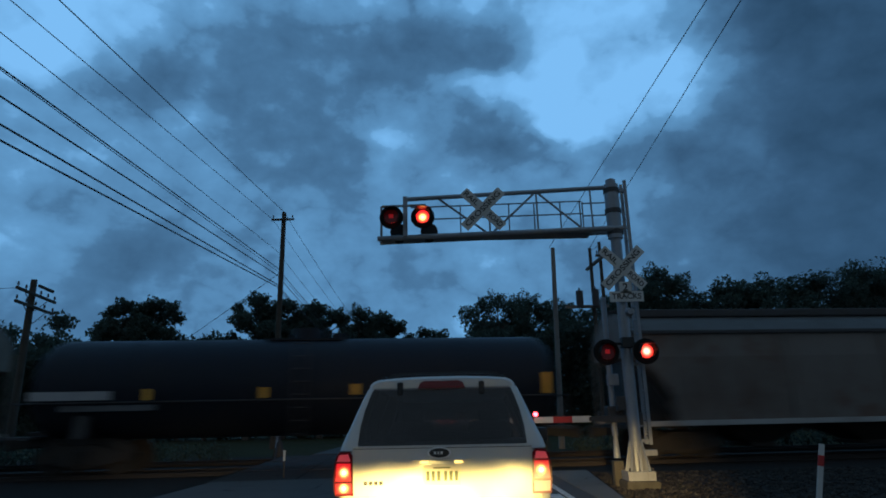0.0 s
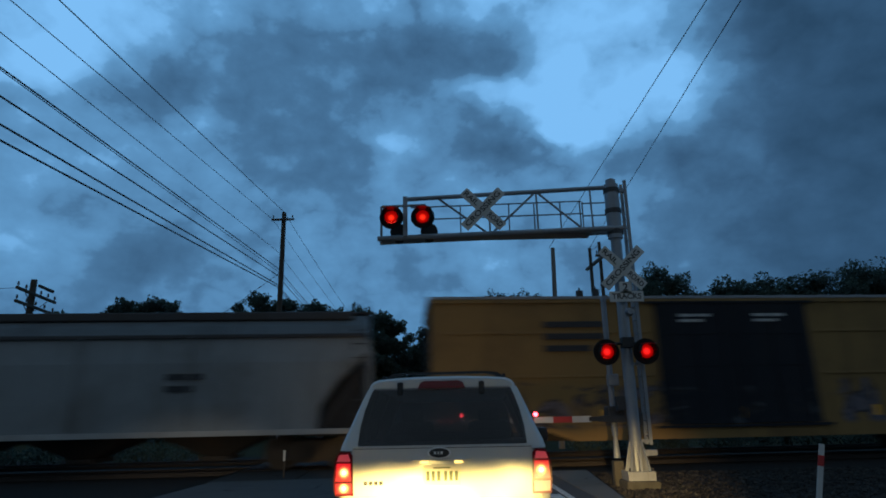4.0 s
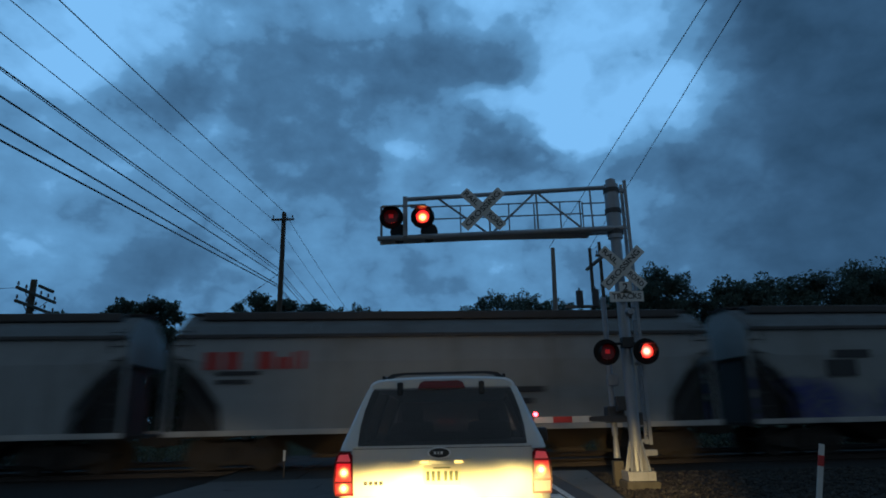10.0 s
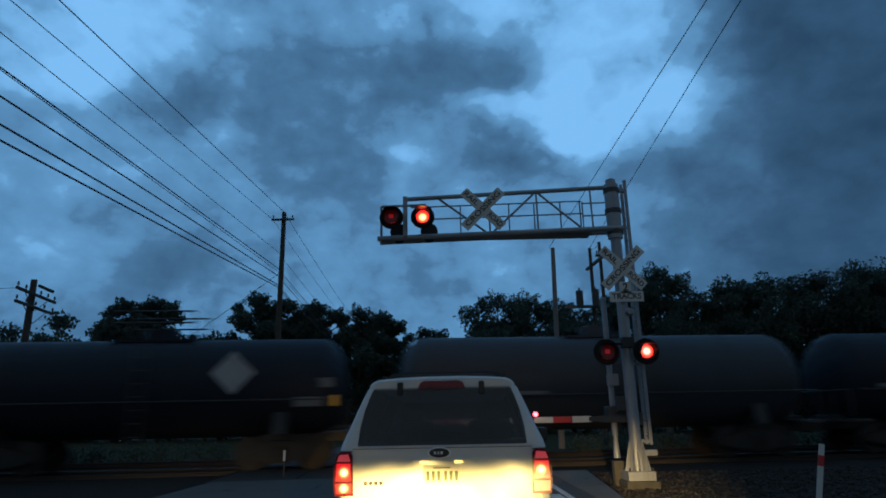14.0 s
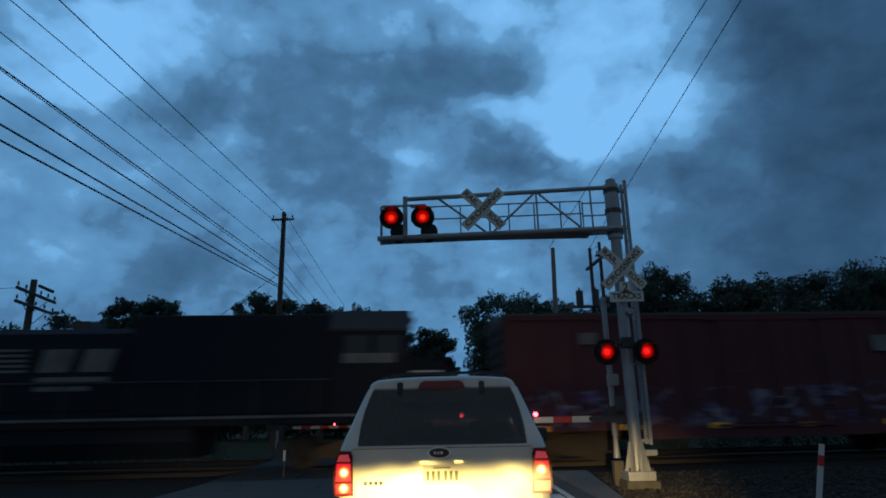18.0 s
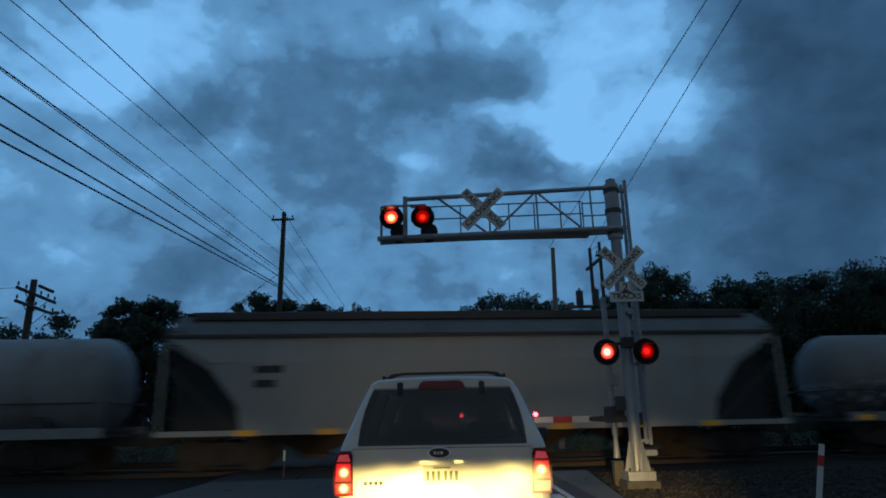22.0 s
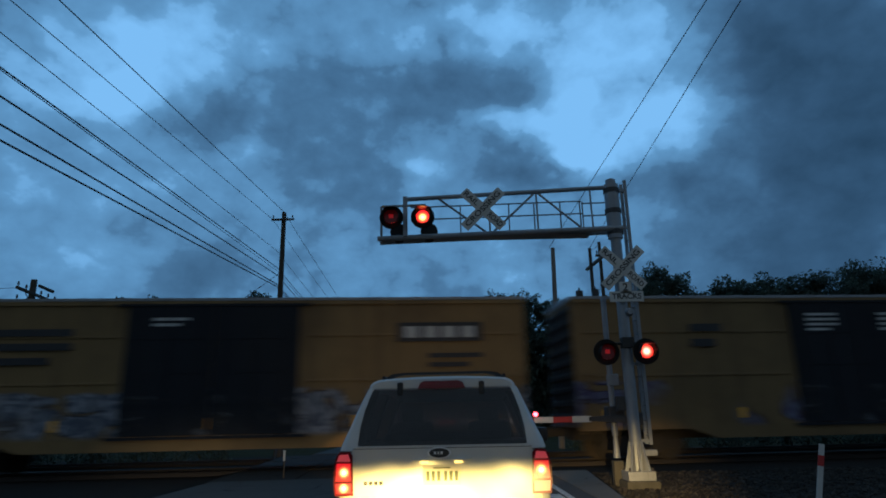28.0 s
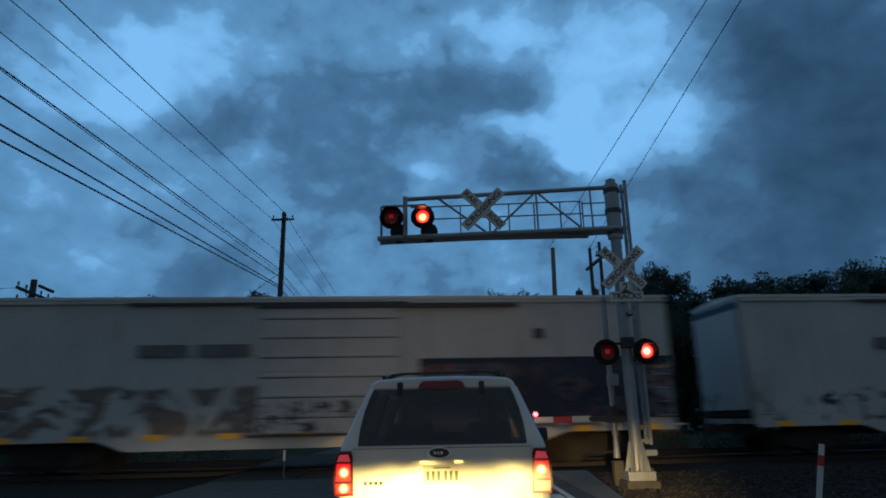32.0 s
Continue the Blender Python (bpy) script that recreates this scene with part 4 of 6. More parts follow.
WHITEBOX2 = carpaint("reefer_white_tagged", (0.49, 0.495, 0.49), (0.22, 0.175, 0.14), 0.25, 0.35, ((0.15, 0.15, 0.17), (0.24, 0.17, 0.11), (0.13, 0.12, 0.12)), 2.35, 21, tagscale=0.7, tagcut=0.45)
TANKBLACK = carpaint("tank_black", (0.020, 0.025, 0.035), (0.031, 0.030, 0.030), 0.4, 0.3, seed=22, rough=0.5, gloss=0.12)
TANKDARK = carpaint("tank_dark_grey", (0.052, 0.060, 0.072), (0.042, 0.040, 0.040), 0.4, 0.4, seed=23, rough=0.5, gloss=0.14)
TANKWHITE = carpaint("tank_white", (0.21, 0.215, 0.22), (0.15, 0.11, 0.085), 0.45, 0.45, ((0.52, 0.52, 0.55), (0.07, 0.08, 0.12), (0.03, 0.03, 0.03)), 2.2, 24)
TANKPALE = carpaint("tank_pale", (0.27, 0.275, 0.28), (0.13, 0.10, 0.085), 0.45, 0.5, seed=27, rust=0.2)

LOCOBLACK = carpaint("loco_black", (0.015, 0.019, 0.028), (0.024, 0.023, 0.026), 0.4, 0.3, seed=41, rough=0.6, gloss=0.10)

TRAIN = []
SPEED = 16.93


def build_train():
    T = TRAIN.append
    T(hopper_car(7.0, 23.6, "brown-grey covered hopper wagon with rust-streaked sides", DULLH, refl=0, sillmat=PALESILL))
    T(tank_car(-10.4, 5.15, "black glossy tank wagon with yellow reflector plates", TANKBLACK, letters=[(-6.3, 2.02, 2.2, 0.24, 1, "faint", -1.50), (-5.3, 1.72, 2.6, 0.16, 1, "dull", -1.36)], refl=((-4.2, 2.0, True), (-1.0, 2.0, True), (1.6, 2.05, True), (7.2, 2.0, True), (7.2, 2.3, True))))
    T(hopper_car(-29.45, -12.2, "tan covered hopper wagon with rust blotches under the eaves", TANH, letters=[(-4.0, 2.2, 1.2, 0.3, 2, "dark")], refl=0, sillmat=PALESILL))
    T(box_car(-46.4, -30.4, "grey ribbed boxcar with its side door slid open", GREYBOX, TANKDARK, -0.2, 3.0, 4.42, 0.9, doors=1, letters=[(-4.6, 3.2, 1.6, 0.5, 2, "dark")], ajar=True))
    T(box_car(-66.6, -47.8, "yellow high boxcar with black double doors and block sign", YELLOW[0], BLACKDOOR, 0.0, 4.9, sign=True, letters=[(-5.0, 3.2, 1.9, 0.9, 3, "dark"), (7.2, 2.7, 1.6, 0.5, 2, "dark"), (-1.2, 4.05, 1.0, 0.25, 2, "pale", -1.64), (1.2, 4.05, 1.0, 0.25, 2, "pale", -1.64)]))
    T(hopper_car(-84.8, -68.3, "grey covered hopper wagon with dark lettering", GREYH, letters=[(3.0, 2.2, 1.0, 0.5, 2, "dark")], refl=0, sillmat=PALESILL))
    T(hopper_car(-103.3, -86.5, "plain grey covered hopper wagon", GREYH, letters=[(-4.8, 2.3, 1.0, 0.6, 2, "dark"), (5.6, 2.3, 1.0, 0.6, 2, "dark")], refl=(4.1, 6.9)))
    T(hopper_car(-121.9, -104.4, "rust brown covered hopper wagon with pale patches", RUSTH, refl=0, sillmat=PALESILL))
    T(hopper_car(-138.8, -122.8, "grey covered hopper wagon with green and blue sprayed tags", GREENB, letters=[(-6.0, 2.6, 1.2, 0.25, 1, "dark")], refl=3))
    T(hopper_car(-158.4, -140.1, "grey covered hopper wagon with a long blue sprayed tag", GREYB, z_top=4.62, letters=[(-5.8, 2.9, 1.2, 0.25, 1, "dark"), (-6.2, 2.35, 1.0, 0.5, 1, "dark")], refl=0, sillmat=PALESILL))
    T(hopper_car(-175.6, -159.5, "light grey covered hopper wagon with a red wordmark", GREYH, letters=[(-6.85, 2.80, 0.42, 0.5, 1, "red"), (-6.3, 2.80, 0.42, 0.5, 1, "red"), (-5.35, 2.80, 0.42, 0.5, 1, "red"), (-4.85, 2.80, 0.32, 0.34, 1, "red"), (-4.55, 2.80, 0.12, 0.48, 1, "red"), (-4.3, 2.80, 0.12, 0.52, 1, "red"), (-6.1, 2.4, 1.2, 0.35, 2, "dark"), (2.0, 1.7, 1.5, 0.5, 2, "dark")], refl=0, sillmat=PALESILL))
    T(hopper_car(-194.0, -176.7, "light grey covered hopper wagon with faded dark marks", GREYH, letters=[(-6.2, 2.0, 1.0, 0.35, 1, "dark"), (-2.0, 1.7, 1.2, 0.5, 1, "dark"), (2.4, 1.7, 0.8, 0.3, 1, "dark")], refl=0, sillmat=PALESILL))
    car = box_car(-210.4, -195.3, "dull brown-grey wagon with a white diamond and three pale symbols", SLABH, SLABH, -0.5, 0.4, 4.45, 0, doors=1, letters=[(-4.78, 1.25, 0.62, 1.35, 3, "faint"), (-5.55, 1.25, 0.62, 1.35, 3, "faint"), (3.0, 1.7, 0.6, 0.5, 2, "dull")], roof=DARKSTEEL, refl=0, plain=True)
    T(car)
    bm = B()
    prism(bm, [(-0.45, 3.2), (0.2, 2.55), (0.85, 3.2), (0.2, 3.85)], -1.60, -1.57, "y")
    part("diamond_placard", bm, FAINTLET, car, "large white diamond")
    part("white_symbol", prism(B(), [(1.3, 3.0), (1.85, 3.0), (1.7, 3.38), (1.45, 3.38)], -1.60, -1.57, "y"), FAINTLET, car)
    part("white_symbol", tube(B(), (2.42, -1.60, 3.18), (2.42, -1.57, 3.18), 0.24, seg=20), FAINTLET, car)
    part("white_symbol", box(B(), 3.02, 3.62, -1.60, -1.57, 3.0, 3.36), FAINTLET, car)
    T(tank_car(-222.9, -211.4, "black tank wagon with small pale markings", TANKBLACK, rail=True, letters=[(-4.0, 2.0, 1.6, 0.12, 1, "dull", -1.44)], refl=((0.7, 2.0, True),)))
    T(tank_car(-236.75, -224.05, "dark grey tank wagon", TANKDARK, letters=[(-2.6, 1.95, 1.2, 0.12, 1, "dull", -1.43)]))
    T(tank_car(-249.9, -238.4, "black tank wagon with a white diamond placard", TANKBLACK, rail=True, placard=(2.6, 2.72, 0.62), refl=((5.5, 1.75, True),), letters=[(4.9, 1.75, 1.1, 0.8, 2, "dull", -1.43)]))
    T(tank_car(-267.8, -250.9, "black tank wagon with a red marker at its end", TANKDARK, letters=[(5.6, 2.0, 1.0, 0.5, 1, "pale", -1.43), (3.4, 1.9, 1.4, 0.12, 1, "pale", -1.4)]))
    T(box_car(-284.3, -268.6, "red high boxcar with pale sprayed tags along the bottom", REDBOX, REDBOX, 0.6, 3.6, 4.98, 1.25, letters=[(0.6, 4.2, 1.2, 0.2, 1, "pale", -1.64)], roof=DARKSTEEL))
    T(box_car(-301.4, -285.85, "oxide brown boxcar with purple sprayed tags", BROWNBOX, BROWNBOX, 0.4, 3.2, 4.42, 1.1, letters=[(4.6, 3.1, 1.4, 0.5, 1, "dull"), (-5.2, 3.4, 0.5, 0.35, 1, "dull")], tall=False, refl=6, roof=DARKSTEEL))
    T(locomotive(-323.6, -302.2, 1, False))
    T(locomotive(-345.0, -324.2, -1, True))
    T(tank_car(-358.6, -346.65, "dirty white tank wagon with a sprayed tag", TANKWHITE, 1.36, 2.42, sill=True, refl=((-5.45, 1.06, False), (-2.6, 1.06, False), (2.6, 1.06, False), (4.0, 1.06, False), (5.45, 1.06, False))))
    T(hopper_car(-379.0, -360.5, "light grey covered hopper wagon with yellow reflectors along the sill", LIGHTH, letters=[(-6.2, 2.3, 0.8, 0.6, 2, "dark")], bays=4, end_z=3.5, inset=2.3))
    T(tank_car(-391.5, -380.4, "white tank wagon with rusty stains round the dome", TANKPALE, 1.5, 2.42, sill=True, rail=True, letters=[(-3.0, 2.1, 1.6, 0.2, 1, "dark", -1.5)]))
    T(box_car(-408.3, -392.8, "oxide brown boxcar with striped white emblem and tags", DARKBOX, BROWNBOX, 1.0, 3.4, 4.42, 1.1, letters=[(-5.75, 3.0, 1.35, 0.6, 4, "faint"), (-4.2, 1.9, 1.0, 0.2, 1, "dull")], tall=False, refl=6, roof=DARKSTEEL))
    for x in (-5.0, -4.1):
        part("slanted_emblem", prism(B(), [(x, 3.0), (x + 0.72, 3.0), (x + 0.88, 3.6), (x + 0.16, 3.6)], -1.62, -1.59, "y"), FAINTLET, TRAIN[-1], "washed-out slanted emblem")
    ylet = [(-1.2, 3.75, 1.0, 0.55, 4, "pale", -1.64), (1.2, 3.75, 1.0, 0.55, 4, "pale", -1.64), (-5.0, 3.3, 1.0, 0.7, 2, "dark")]
    T(box_car(-428.1, -409.7, "yellow high boxcar with black double doors and purple tags", YELLOW[1], BLACKDOOR, 0.2, 4.9, letters=ylet))
    T(box_car(-448.6, -430.0, "yellow high boxcar with black double doors and white tags", YELLOW[2], BLACKDOOR, 0.2, 4.9, letters=ylet))
    T(box_car(-468.6, -450.2, "yellow high boxcar with black double doors and blue-grey tags", YELLOW[3], BLACKDOOR, 0.2, 4.9, letters=ylet))
    T(box_car(-488.3, -470.0, "yellow high boxcar with block sign and pale tags", YELLOW[4], BLACKDOOR, 0.0, 4.9, sign=True, letters=[(-5.0, 3.0, 2.2, 1.0, 3, "dark"), (7.0, 2.8, 1.6, 0.4, 2, "dark"), (-1.2, 4.05, 1.0, 0.25, 2, "pale", -1.64)]))
    T(box_car(-508.4, -490.2, "yellow high boxcar with black double doors and orange reflectors", YELLOW[5], BLACKDOOR, 0.0, 4.9, letters=ylet))
    T(box_car(-530.9, -511.0, "white insulated boxcar with a plug door and dark lettering", WHITEBOX, WHITEBOX, -0.3, 4.0, 4.98, 0, doors=1, letters=[(-5.0, 3.18, 1.4, 0.34, 1, "dull"), (-3.3, 3.18, 1.5, 0.34, 1, "dull"), (7.2, 3.1, 0.55, 0.6, 3, "dull"), (8.1, 3.25, 1.0, 0.25, 2, "dull"), (5.9, 3.6, 0.3, 0.3, 1, "dark")], tall=False, refl=10, roof=WHITEPAINT, trackmat=DARKSTEEL, plain=True))
    car = box_car(-553.2, -533.3, "white insulated boxcar with a large dark sprayed tag", WHITEBOX2, WHITEBOX, -0.3, 4.0, 4.98, 0, doors=1, letters=[(-5.0, 3.18, 1.4, 0.34, 1, "dull"), (-3.3, 3.18, 1.5, 0.34, 1, "dull"), (5.9, 3.6, 0.3, 0.3, 1, "dark")], tall=False, refl=10, roof=WHITEPAINT, trackmat=DARKSTEEL, plain=True)
    T(car)
    for white in TRAIN[-2:]:
        for i in range(6):
            z = 1.45 + i * 0.56
            part("door_rib", box(B(), -2.2, 1.6, -1.66, -1.62, z, z + 0.09, 0.012), WHITEBOX, white)
            part("door_seam", box(B(), -2.25, 1.65, -1.642, -1.626, z - 0.035, z - 0.005), DULLLET, white)
        part("top_door_rail", box(B(), -2.4, 5.3, -1.69, -1.58, 4.55, 4.66, 0.01), DARKSTEEL, white, "long dark rail above the door")
        e = 9.95
        part("end_panel", box(B(), e + 0.03, e + 0.07, -1.42, 1.42, 2.72, 4.7, 0.01), WHITEBOX, white, "white upper end panel")
        part("end_panel", box(B(), -e - 0.07, -e - 0.03, -1.42, 1.42, 1.4, 4.5, 0.01), WHITEBOX, white, "white end panel")
        part("end_trim", box(B(), -e - 0.08, -e - 0.03, -1.42, 1.42, 4.52, 4.72, 0.01), BLUETRIM, white, "dark blue band along the top of the end")
        part("crossover_platform", box(B(), e, e + 0.55, -0.9, 1.2, 1.0, 1.06), WHITEPAINT, white)
        for z in (0.7, 0.95, 1.2, 1.45):
            part("end_grab_bar", box(B(), e + 0.5, e + 0.54, -0.1, 1.2, z, z + 0.05), WHITEPAINT, white)
        for x in (e - 0.47, e - 0.26):
            part("corner_reflector", box(B(), x - 0.05, x + 0.05, -1.60, -1.535, 2.68, 2.76, 0.004), REFLECT, white)
    mural = carpaint("dark_mural", (0.035, 0.045, 0.07), (0.06, 0.05, 0.05), 0.3, 0.3, ((0.20, 0.22, 0.26), (0.05, 0.06, 0.10), (0.3, 0.12, 0.08)), 2.9, 31)
    part("mural_panel", box(B(), 2.3, 9.9, -1.586, -1.535, 1.25, 3.05, 0.008), mural, car, "dark sprayed mural band")


build_train()
# ---- crossing signals ----
DAMPCONCRETE = worn("damp_concrete", (0.075, 0.07, 0.06), (0.03, 0.03, 0.02), 0.9, 0.0, 0.6, 3.0)
SHUTTERS = {"left": [], "right": []}
FILTERS = {"left": [], "right": []}


# see-through colour of an added blade that imitates a bulb fading
def dimmer():
    n = N("lamp_fade_filter")
    tr = n.node("ShaderNodeBsdfTransparent", Color=(0.42, 0.10, 0.12, 1))
    n.t.links.new(tr.outputs[0], n.out.inputs[0])
    return n.m


DIMMER = dimmer()


def visor_mesh(r, depth):
    """A hood round the upper part of a lens."""
    bm = B()
    seg = 18
    pts = []
    for i in range(seg + 1):
        a = radians(-40 + 260 * i / seg)
        pts.append((math.cos(a), math.sin(a)))
    rows = []
    for k, (y, rr) in enumerate(((0.0, r), (-depth, r * 0.98))):
        rows.append([bm.verts.new((c * rr, y * (1.0 if s > 0 else 0.55), s * rr)) for c, s in pts])
    inner = [[bm.verts.new((v.co.x * 0.94, v.co.y, v.co.z * 0.94)) for v in row] for row in rows]
    for i in range(seg):
        bm.faces.new((rows[0][i], rows[0][i + 1], rows[1][i + 1], rows[1][i]))
        bm.faces.new((inner[0][i], inner[1][i], inner[1][i + 1], inner[0][i + 1]))
        bm.faces.new((rows[1][i], rows[1][i + 1], inner[1][i + 1], inner[1][i]))
    return bm


def disc(bm, x, y0, y1, z, r, seg=24):
    return tube(bm, (x, y1, z), (x, y0, z), r, seg=seg)


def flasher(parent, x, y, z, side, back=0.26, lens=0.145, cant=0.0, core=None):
    """A round red flasher in a black background disc with a hood; an added dark blade swings down over the always-lit
    lens to blink it.
    """
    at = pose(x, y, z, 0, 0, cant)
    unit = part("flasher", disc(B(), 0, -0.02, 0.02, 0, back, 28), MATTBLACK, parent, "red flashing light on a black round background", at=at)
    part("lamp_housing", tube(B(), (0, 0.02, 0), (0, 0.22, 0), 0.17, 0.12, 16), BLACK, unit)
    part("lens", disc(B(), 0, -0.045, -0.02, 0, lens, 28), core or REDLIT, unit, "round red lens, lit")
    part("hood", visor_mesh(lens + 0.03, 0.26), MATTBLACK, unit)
    sh = part("shutter", disc(B(), 0, -0.006, 0.006, -lens - 0.006, lens + 0.02, 24), REDDIM, unit, "added dark red blade that stands for the unlit lens", at=pose(0, -0.085, lens + 0.008))
    # glowing mark on the blade, for the dim centre of an unlit lens
    part("blade_glow", box(B(), -0.05, 0.05, -0.012, -0.006, -lens - 0.05, -lens + 0.04, 0.003), glow_mark, sh)
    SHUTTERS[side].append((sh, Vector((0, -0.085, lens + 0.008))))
    fl = part("filter", disc(B(), 0, -0.004, 0.004, -lens - 0.006, lens + 0.015, 24), DIMMER, unit, "added red filter that stands for the fading bulb", at=pose(0, -0.06, lens + 0.008))
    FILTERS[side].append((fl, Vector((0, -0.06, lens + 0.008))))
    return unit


glow_mark = glowing("blade_faint_glow", (1.0, 0.02, 0.03), 0.16, (0.2, 0.01, 0.01))


def crossbuck(parent, x, y, z, tilt=0.0, blank=False, sheet=None):
    """Two crossed white blades, lettered."""
    cb = part("crossbuck", tube(B(), (0, 0.0, 0), (0, 0.05, 0), 0.05, seg=10), STEEL, parent, "white X-shaped sign with black letters", at=pose(x, y, z, 0, tilt, 0))
    for a, words, yy in ((45, ("RAIL", "ROAD"), 0.0), (-45, ("CROSSING",), -0.014)):
        blade = part("blade", box(B(), -0.61, 0.61, yy - 0.006, yy + 0.006, -0.115, 0.115, 0.004), sheet or WHITEPAINT, cb, at=pose(0, 0, 0, 0, a, 0))
        if blank:
            continue
        if len(words) == 2:
            lettering("letters", words[0], 0.17, SIGNBLACK, blade, pose(-0.37, yy - 0.009, 0), 0.40)
            lettering("letters", words[1], 0.17, SIGNBLACK, blade, pose(0.37, yy - 0.009, 0), 0.40)
        else:
            lettering("letters", words[0], 0.17, SIGNBLACK, blade, pose(0, yy - 0.009, 0), 1.08)
    return cb


def cantilever_signal():
    X, Y = 3.93, 13.6
    sig = thing("cantilever_signal", pose(X, Y, 0), "grey steel railroad crossing mast with overhead truss arm and red flashers", "crossing signal")
    part("foundation", box(B(), -0.34, 0.34, -0.34, 0.34, -0.14, 0.04, 0.04), DAMPCONCRETE, sig, "concrete foundation block")
    part("base_plate", box(B(), -0.28, 0.28, -0.28, 0.28, 0.04, 0.22, 0.015), STEEL, sig)
    for a in range(8):
        c, s = math.cos(radians(45 * a)), math.sin(radians(45 * a))
        bm = B()
        fin = [(0.10, 0.21), (0.26, 0.21), (0.26, 0.25), (0.14, 0.80), (0.10, 0.80)]
        prism(bm, [(u, v) for u, v in fin], -0.02, 0.02, "y")
        part("gusset", bm, STEEL, sig, at=pose(0, 0, 0, 0, 0, 45 * a))
    for sx in (-1, 1):
        for sy in (-1, 1):
            part("anchor_bolt", tube(B(), (0.23 * sx, 0.23 * sy, 0.2), (0.23 * sx, 0.23 * sy, 0.29), 0.022, seg=6), DARKSTEEL, sig)
    part("mast", tube(B(), (0, 0, 0.2), (0, 0, 6.62), 0.125, 0.115, 20), STEEL, sig, smooth=True)
    part("mast_sleeve", tube(B(), (0, 0, 5.2), (0, 0, 6.5), 0.165, seg=20), STEEL, sig, smooth=True)
    part("mast_cap", tube(B(), (0, 0, 6.5), (0, 0, 6.64), 0.10, 0.08, 14), STEEL, sig)
    for z in (5.35, 5.85, 6.35):
        part("clamp_band", tube(B(), (0, 0, z - 0.05), (0, 0, z + 0.05), 0.185, seg=18), DARKSTEEL, sig)
    # ladder up the back
    bm = B()
    for yy in (0.12, 0.42):
        bar(bm, (0.36, yy, 0.72), (0.36, yy, 6.66), 0.07, 0.05)
    for i in range(19):
        tube(bm, (0.36, 0.12, 0.9 + i * 0.31), (0.36, 0.42, 0.9 + i * 0.31), 0.013, seg=6)
    part("ladder", bm, STEEL, sig)
    for z in (0.8, 2.4, 4.0, 5.5, 6.4):
        part("ladder_bracket", box(B(), 0.1, 0.36, 0.1, 0.16, z - 0.03, z + 0.03), STEEL, sig)
    # arm: two tubes near and far, top and bottom, with lattice
    zt0, zt1, zb0, zb1 = 6.45, 6.25, 5.42, 5.28
    xl = -4.80
    part("top_chord", tube(B(), (0.05, 0, zt0), (xl, 0, zt1), 0.052, seg=12), STEEL, sig, smooth=True)
    for yy in (-0.12, 0.42):
        up = 0.07 if yy > 0 else 0.0
        part("bottom_chord", tube(B(), (0.15, yy, zb0 + up), (xl - 0.60, yy, zb1 + up), 0.062, seg=12), STEEL, sig, smooth=True)
    def top(x):
        return zt0 + (zt1 - zt0) * x / xl
    def low(x):
        return zb0 + (zb1 - zb0) * x / xl
    for x in (-0.5, -1.75, -2.85, xl + 0.02):
        part("lattice_post", tube(B(), (x, -0.06, low(x)), (x, 0, top(x)), 0.022, seg=8), STEEL, sig)
    for a, b in ((-0.7, -1.75), (-2.85, -1.75), (-2.85, -4.05)):
        part("diagonal", tube(B(), (a, -0.06, low(a)), (b, 0, top(b)), 0.026, seg=8), STEEL, sig)
    # walkway and its hand rails
    part("walkway", box(B(), xl - 0.55, -0.55, -0.06, 0.36, 5.33, 5.36), STEEL, sig, "grating walkway along the arm")
    hr = B()
    for z in (5.96, 6.27):
        tube(hr, (-0.62, 0.42, z), (xl + 0.12, 0.42, z - 0.075), 0.018, seg=6)
        tube(hr, (-0.05, 0.42, z - 0.05), (-0.58, 0.42, z - 0.06), 0.018, seg=6)
    for x in (-0.60, -0.66, -1.13, -1.75, -2.35, -3.50, -4.20):
        tube(hr, (x, 0.42, 5.35), (x, 0.42, 6.27 + 0.018 * x), 0.018, seg=6)
    part("hand_rail", hr, STEEL, sig)
    bm = B()
    bar(bm, (xl + 0.03, -0.2, 5.3), (xl + 0.03, -0.2, 6.24), 0.10, 0.08)
    part("end_post", bm, STEEL, sig)
    bm = B()
    tube(bm, (xl + 0.5, -0.22, 6.03), (xl - 0.5, -0.22, 6.01), 0.03, seg=8)
    bar(bm, (xl - 0.52, -0.1, 5.3), (xl - 0.52, -0.1, 6.05), 0.05, 0.05)
    part("lamp_bracket", bm, STEEL, sig)
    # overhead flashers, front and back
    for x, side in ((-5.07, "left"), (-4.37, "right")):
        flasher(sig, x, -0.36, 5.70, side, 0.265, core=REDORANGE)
        part("rear_housing", tube(B(), (x + 0.13, 0.1, 5.50), (x + 0.13, 0.38, 5.50), 0.2, 0.2, 16), BLACK, sig)
        part("lamp_arm", tube(B(), (x, -0.2, 5.70), (x, -0.2, 6.02), 0.025, seg=8), STEEL, sig)
    crossbuck(sig, -3.01, -0.30, 5.88)
    crossbuck(sig, 0.03, -0.22, 4.47)
    p = part("number_plate", box(B(), -0.13, 0.13, -0.006, 0.006, -0.13, 0.13, 0.004), WHITEPAINT, sig, "small white plate", at=pose(0.05, -0.2, 4.03))
    lettering("letters", "2", 0.24, SIGNBLACK, p, pose(0, -0.009, 0))
    p = part("tracks_plate", box(B(), -0.37, 0.37, -0.006, 0.006, -0.115, 0.115, 0.004), WHITEPAINT, sig, "white plate with black letters", at=pose(0.06, -0.2, 3.83))
    lettering("letters", "TRACKS", 0.17, SIGNBLACK, p, pose(0, -0.009, 0), 0.64)
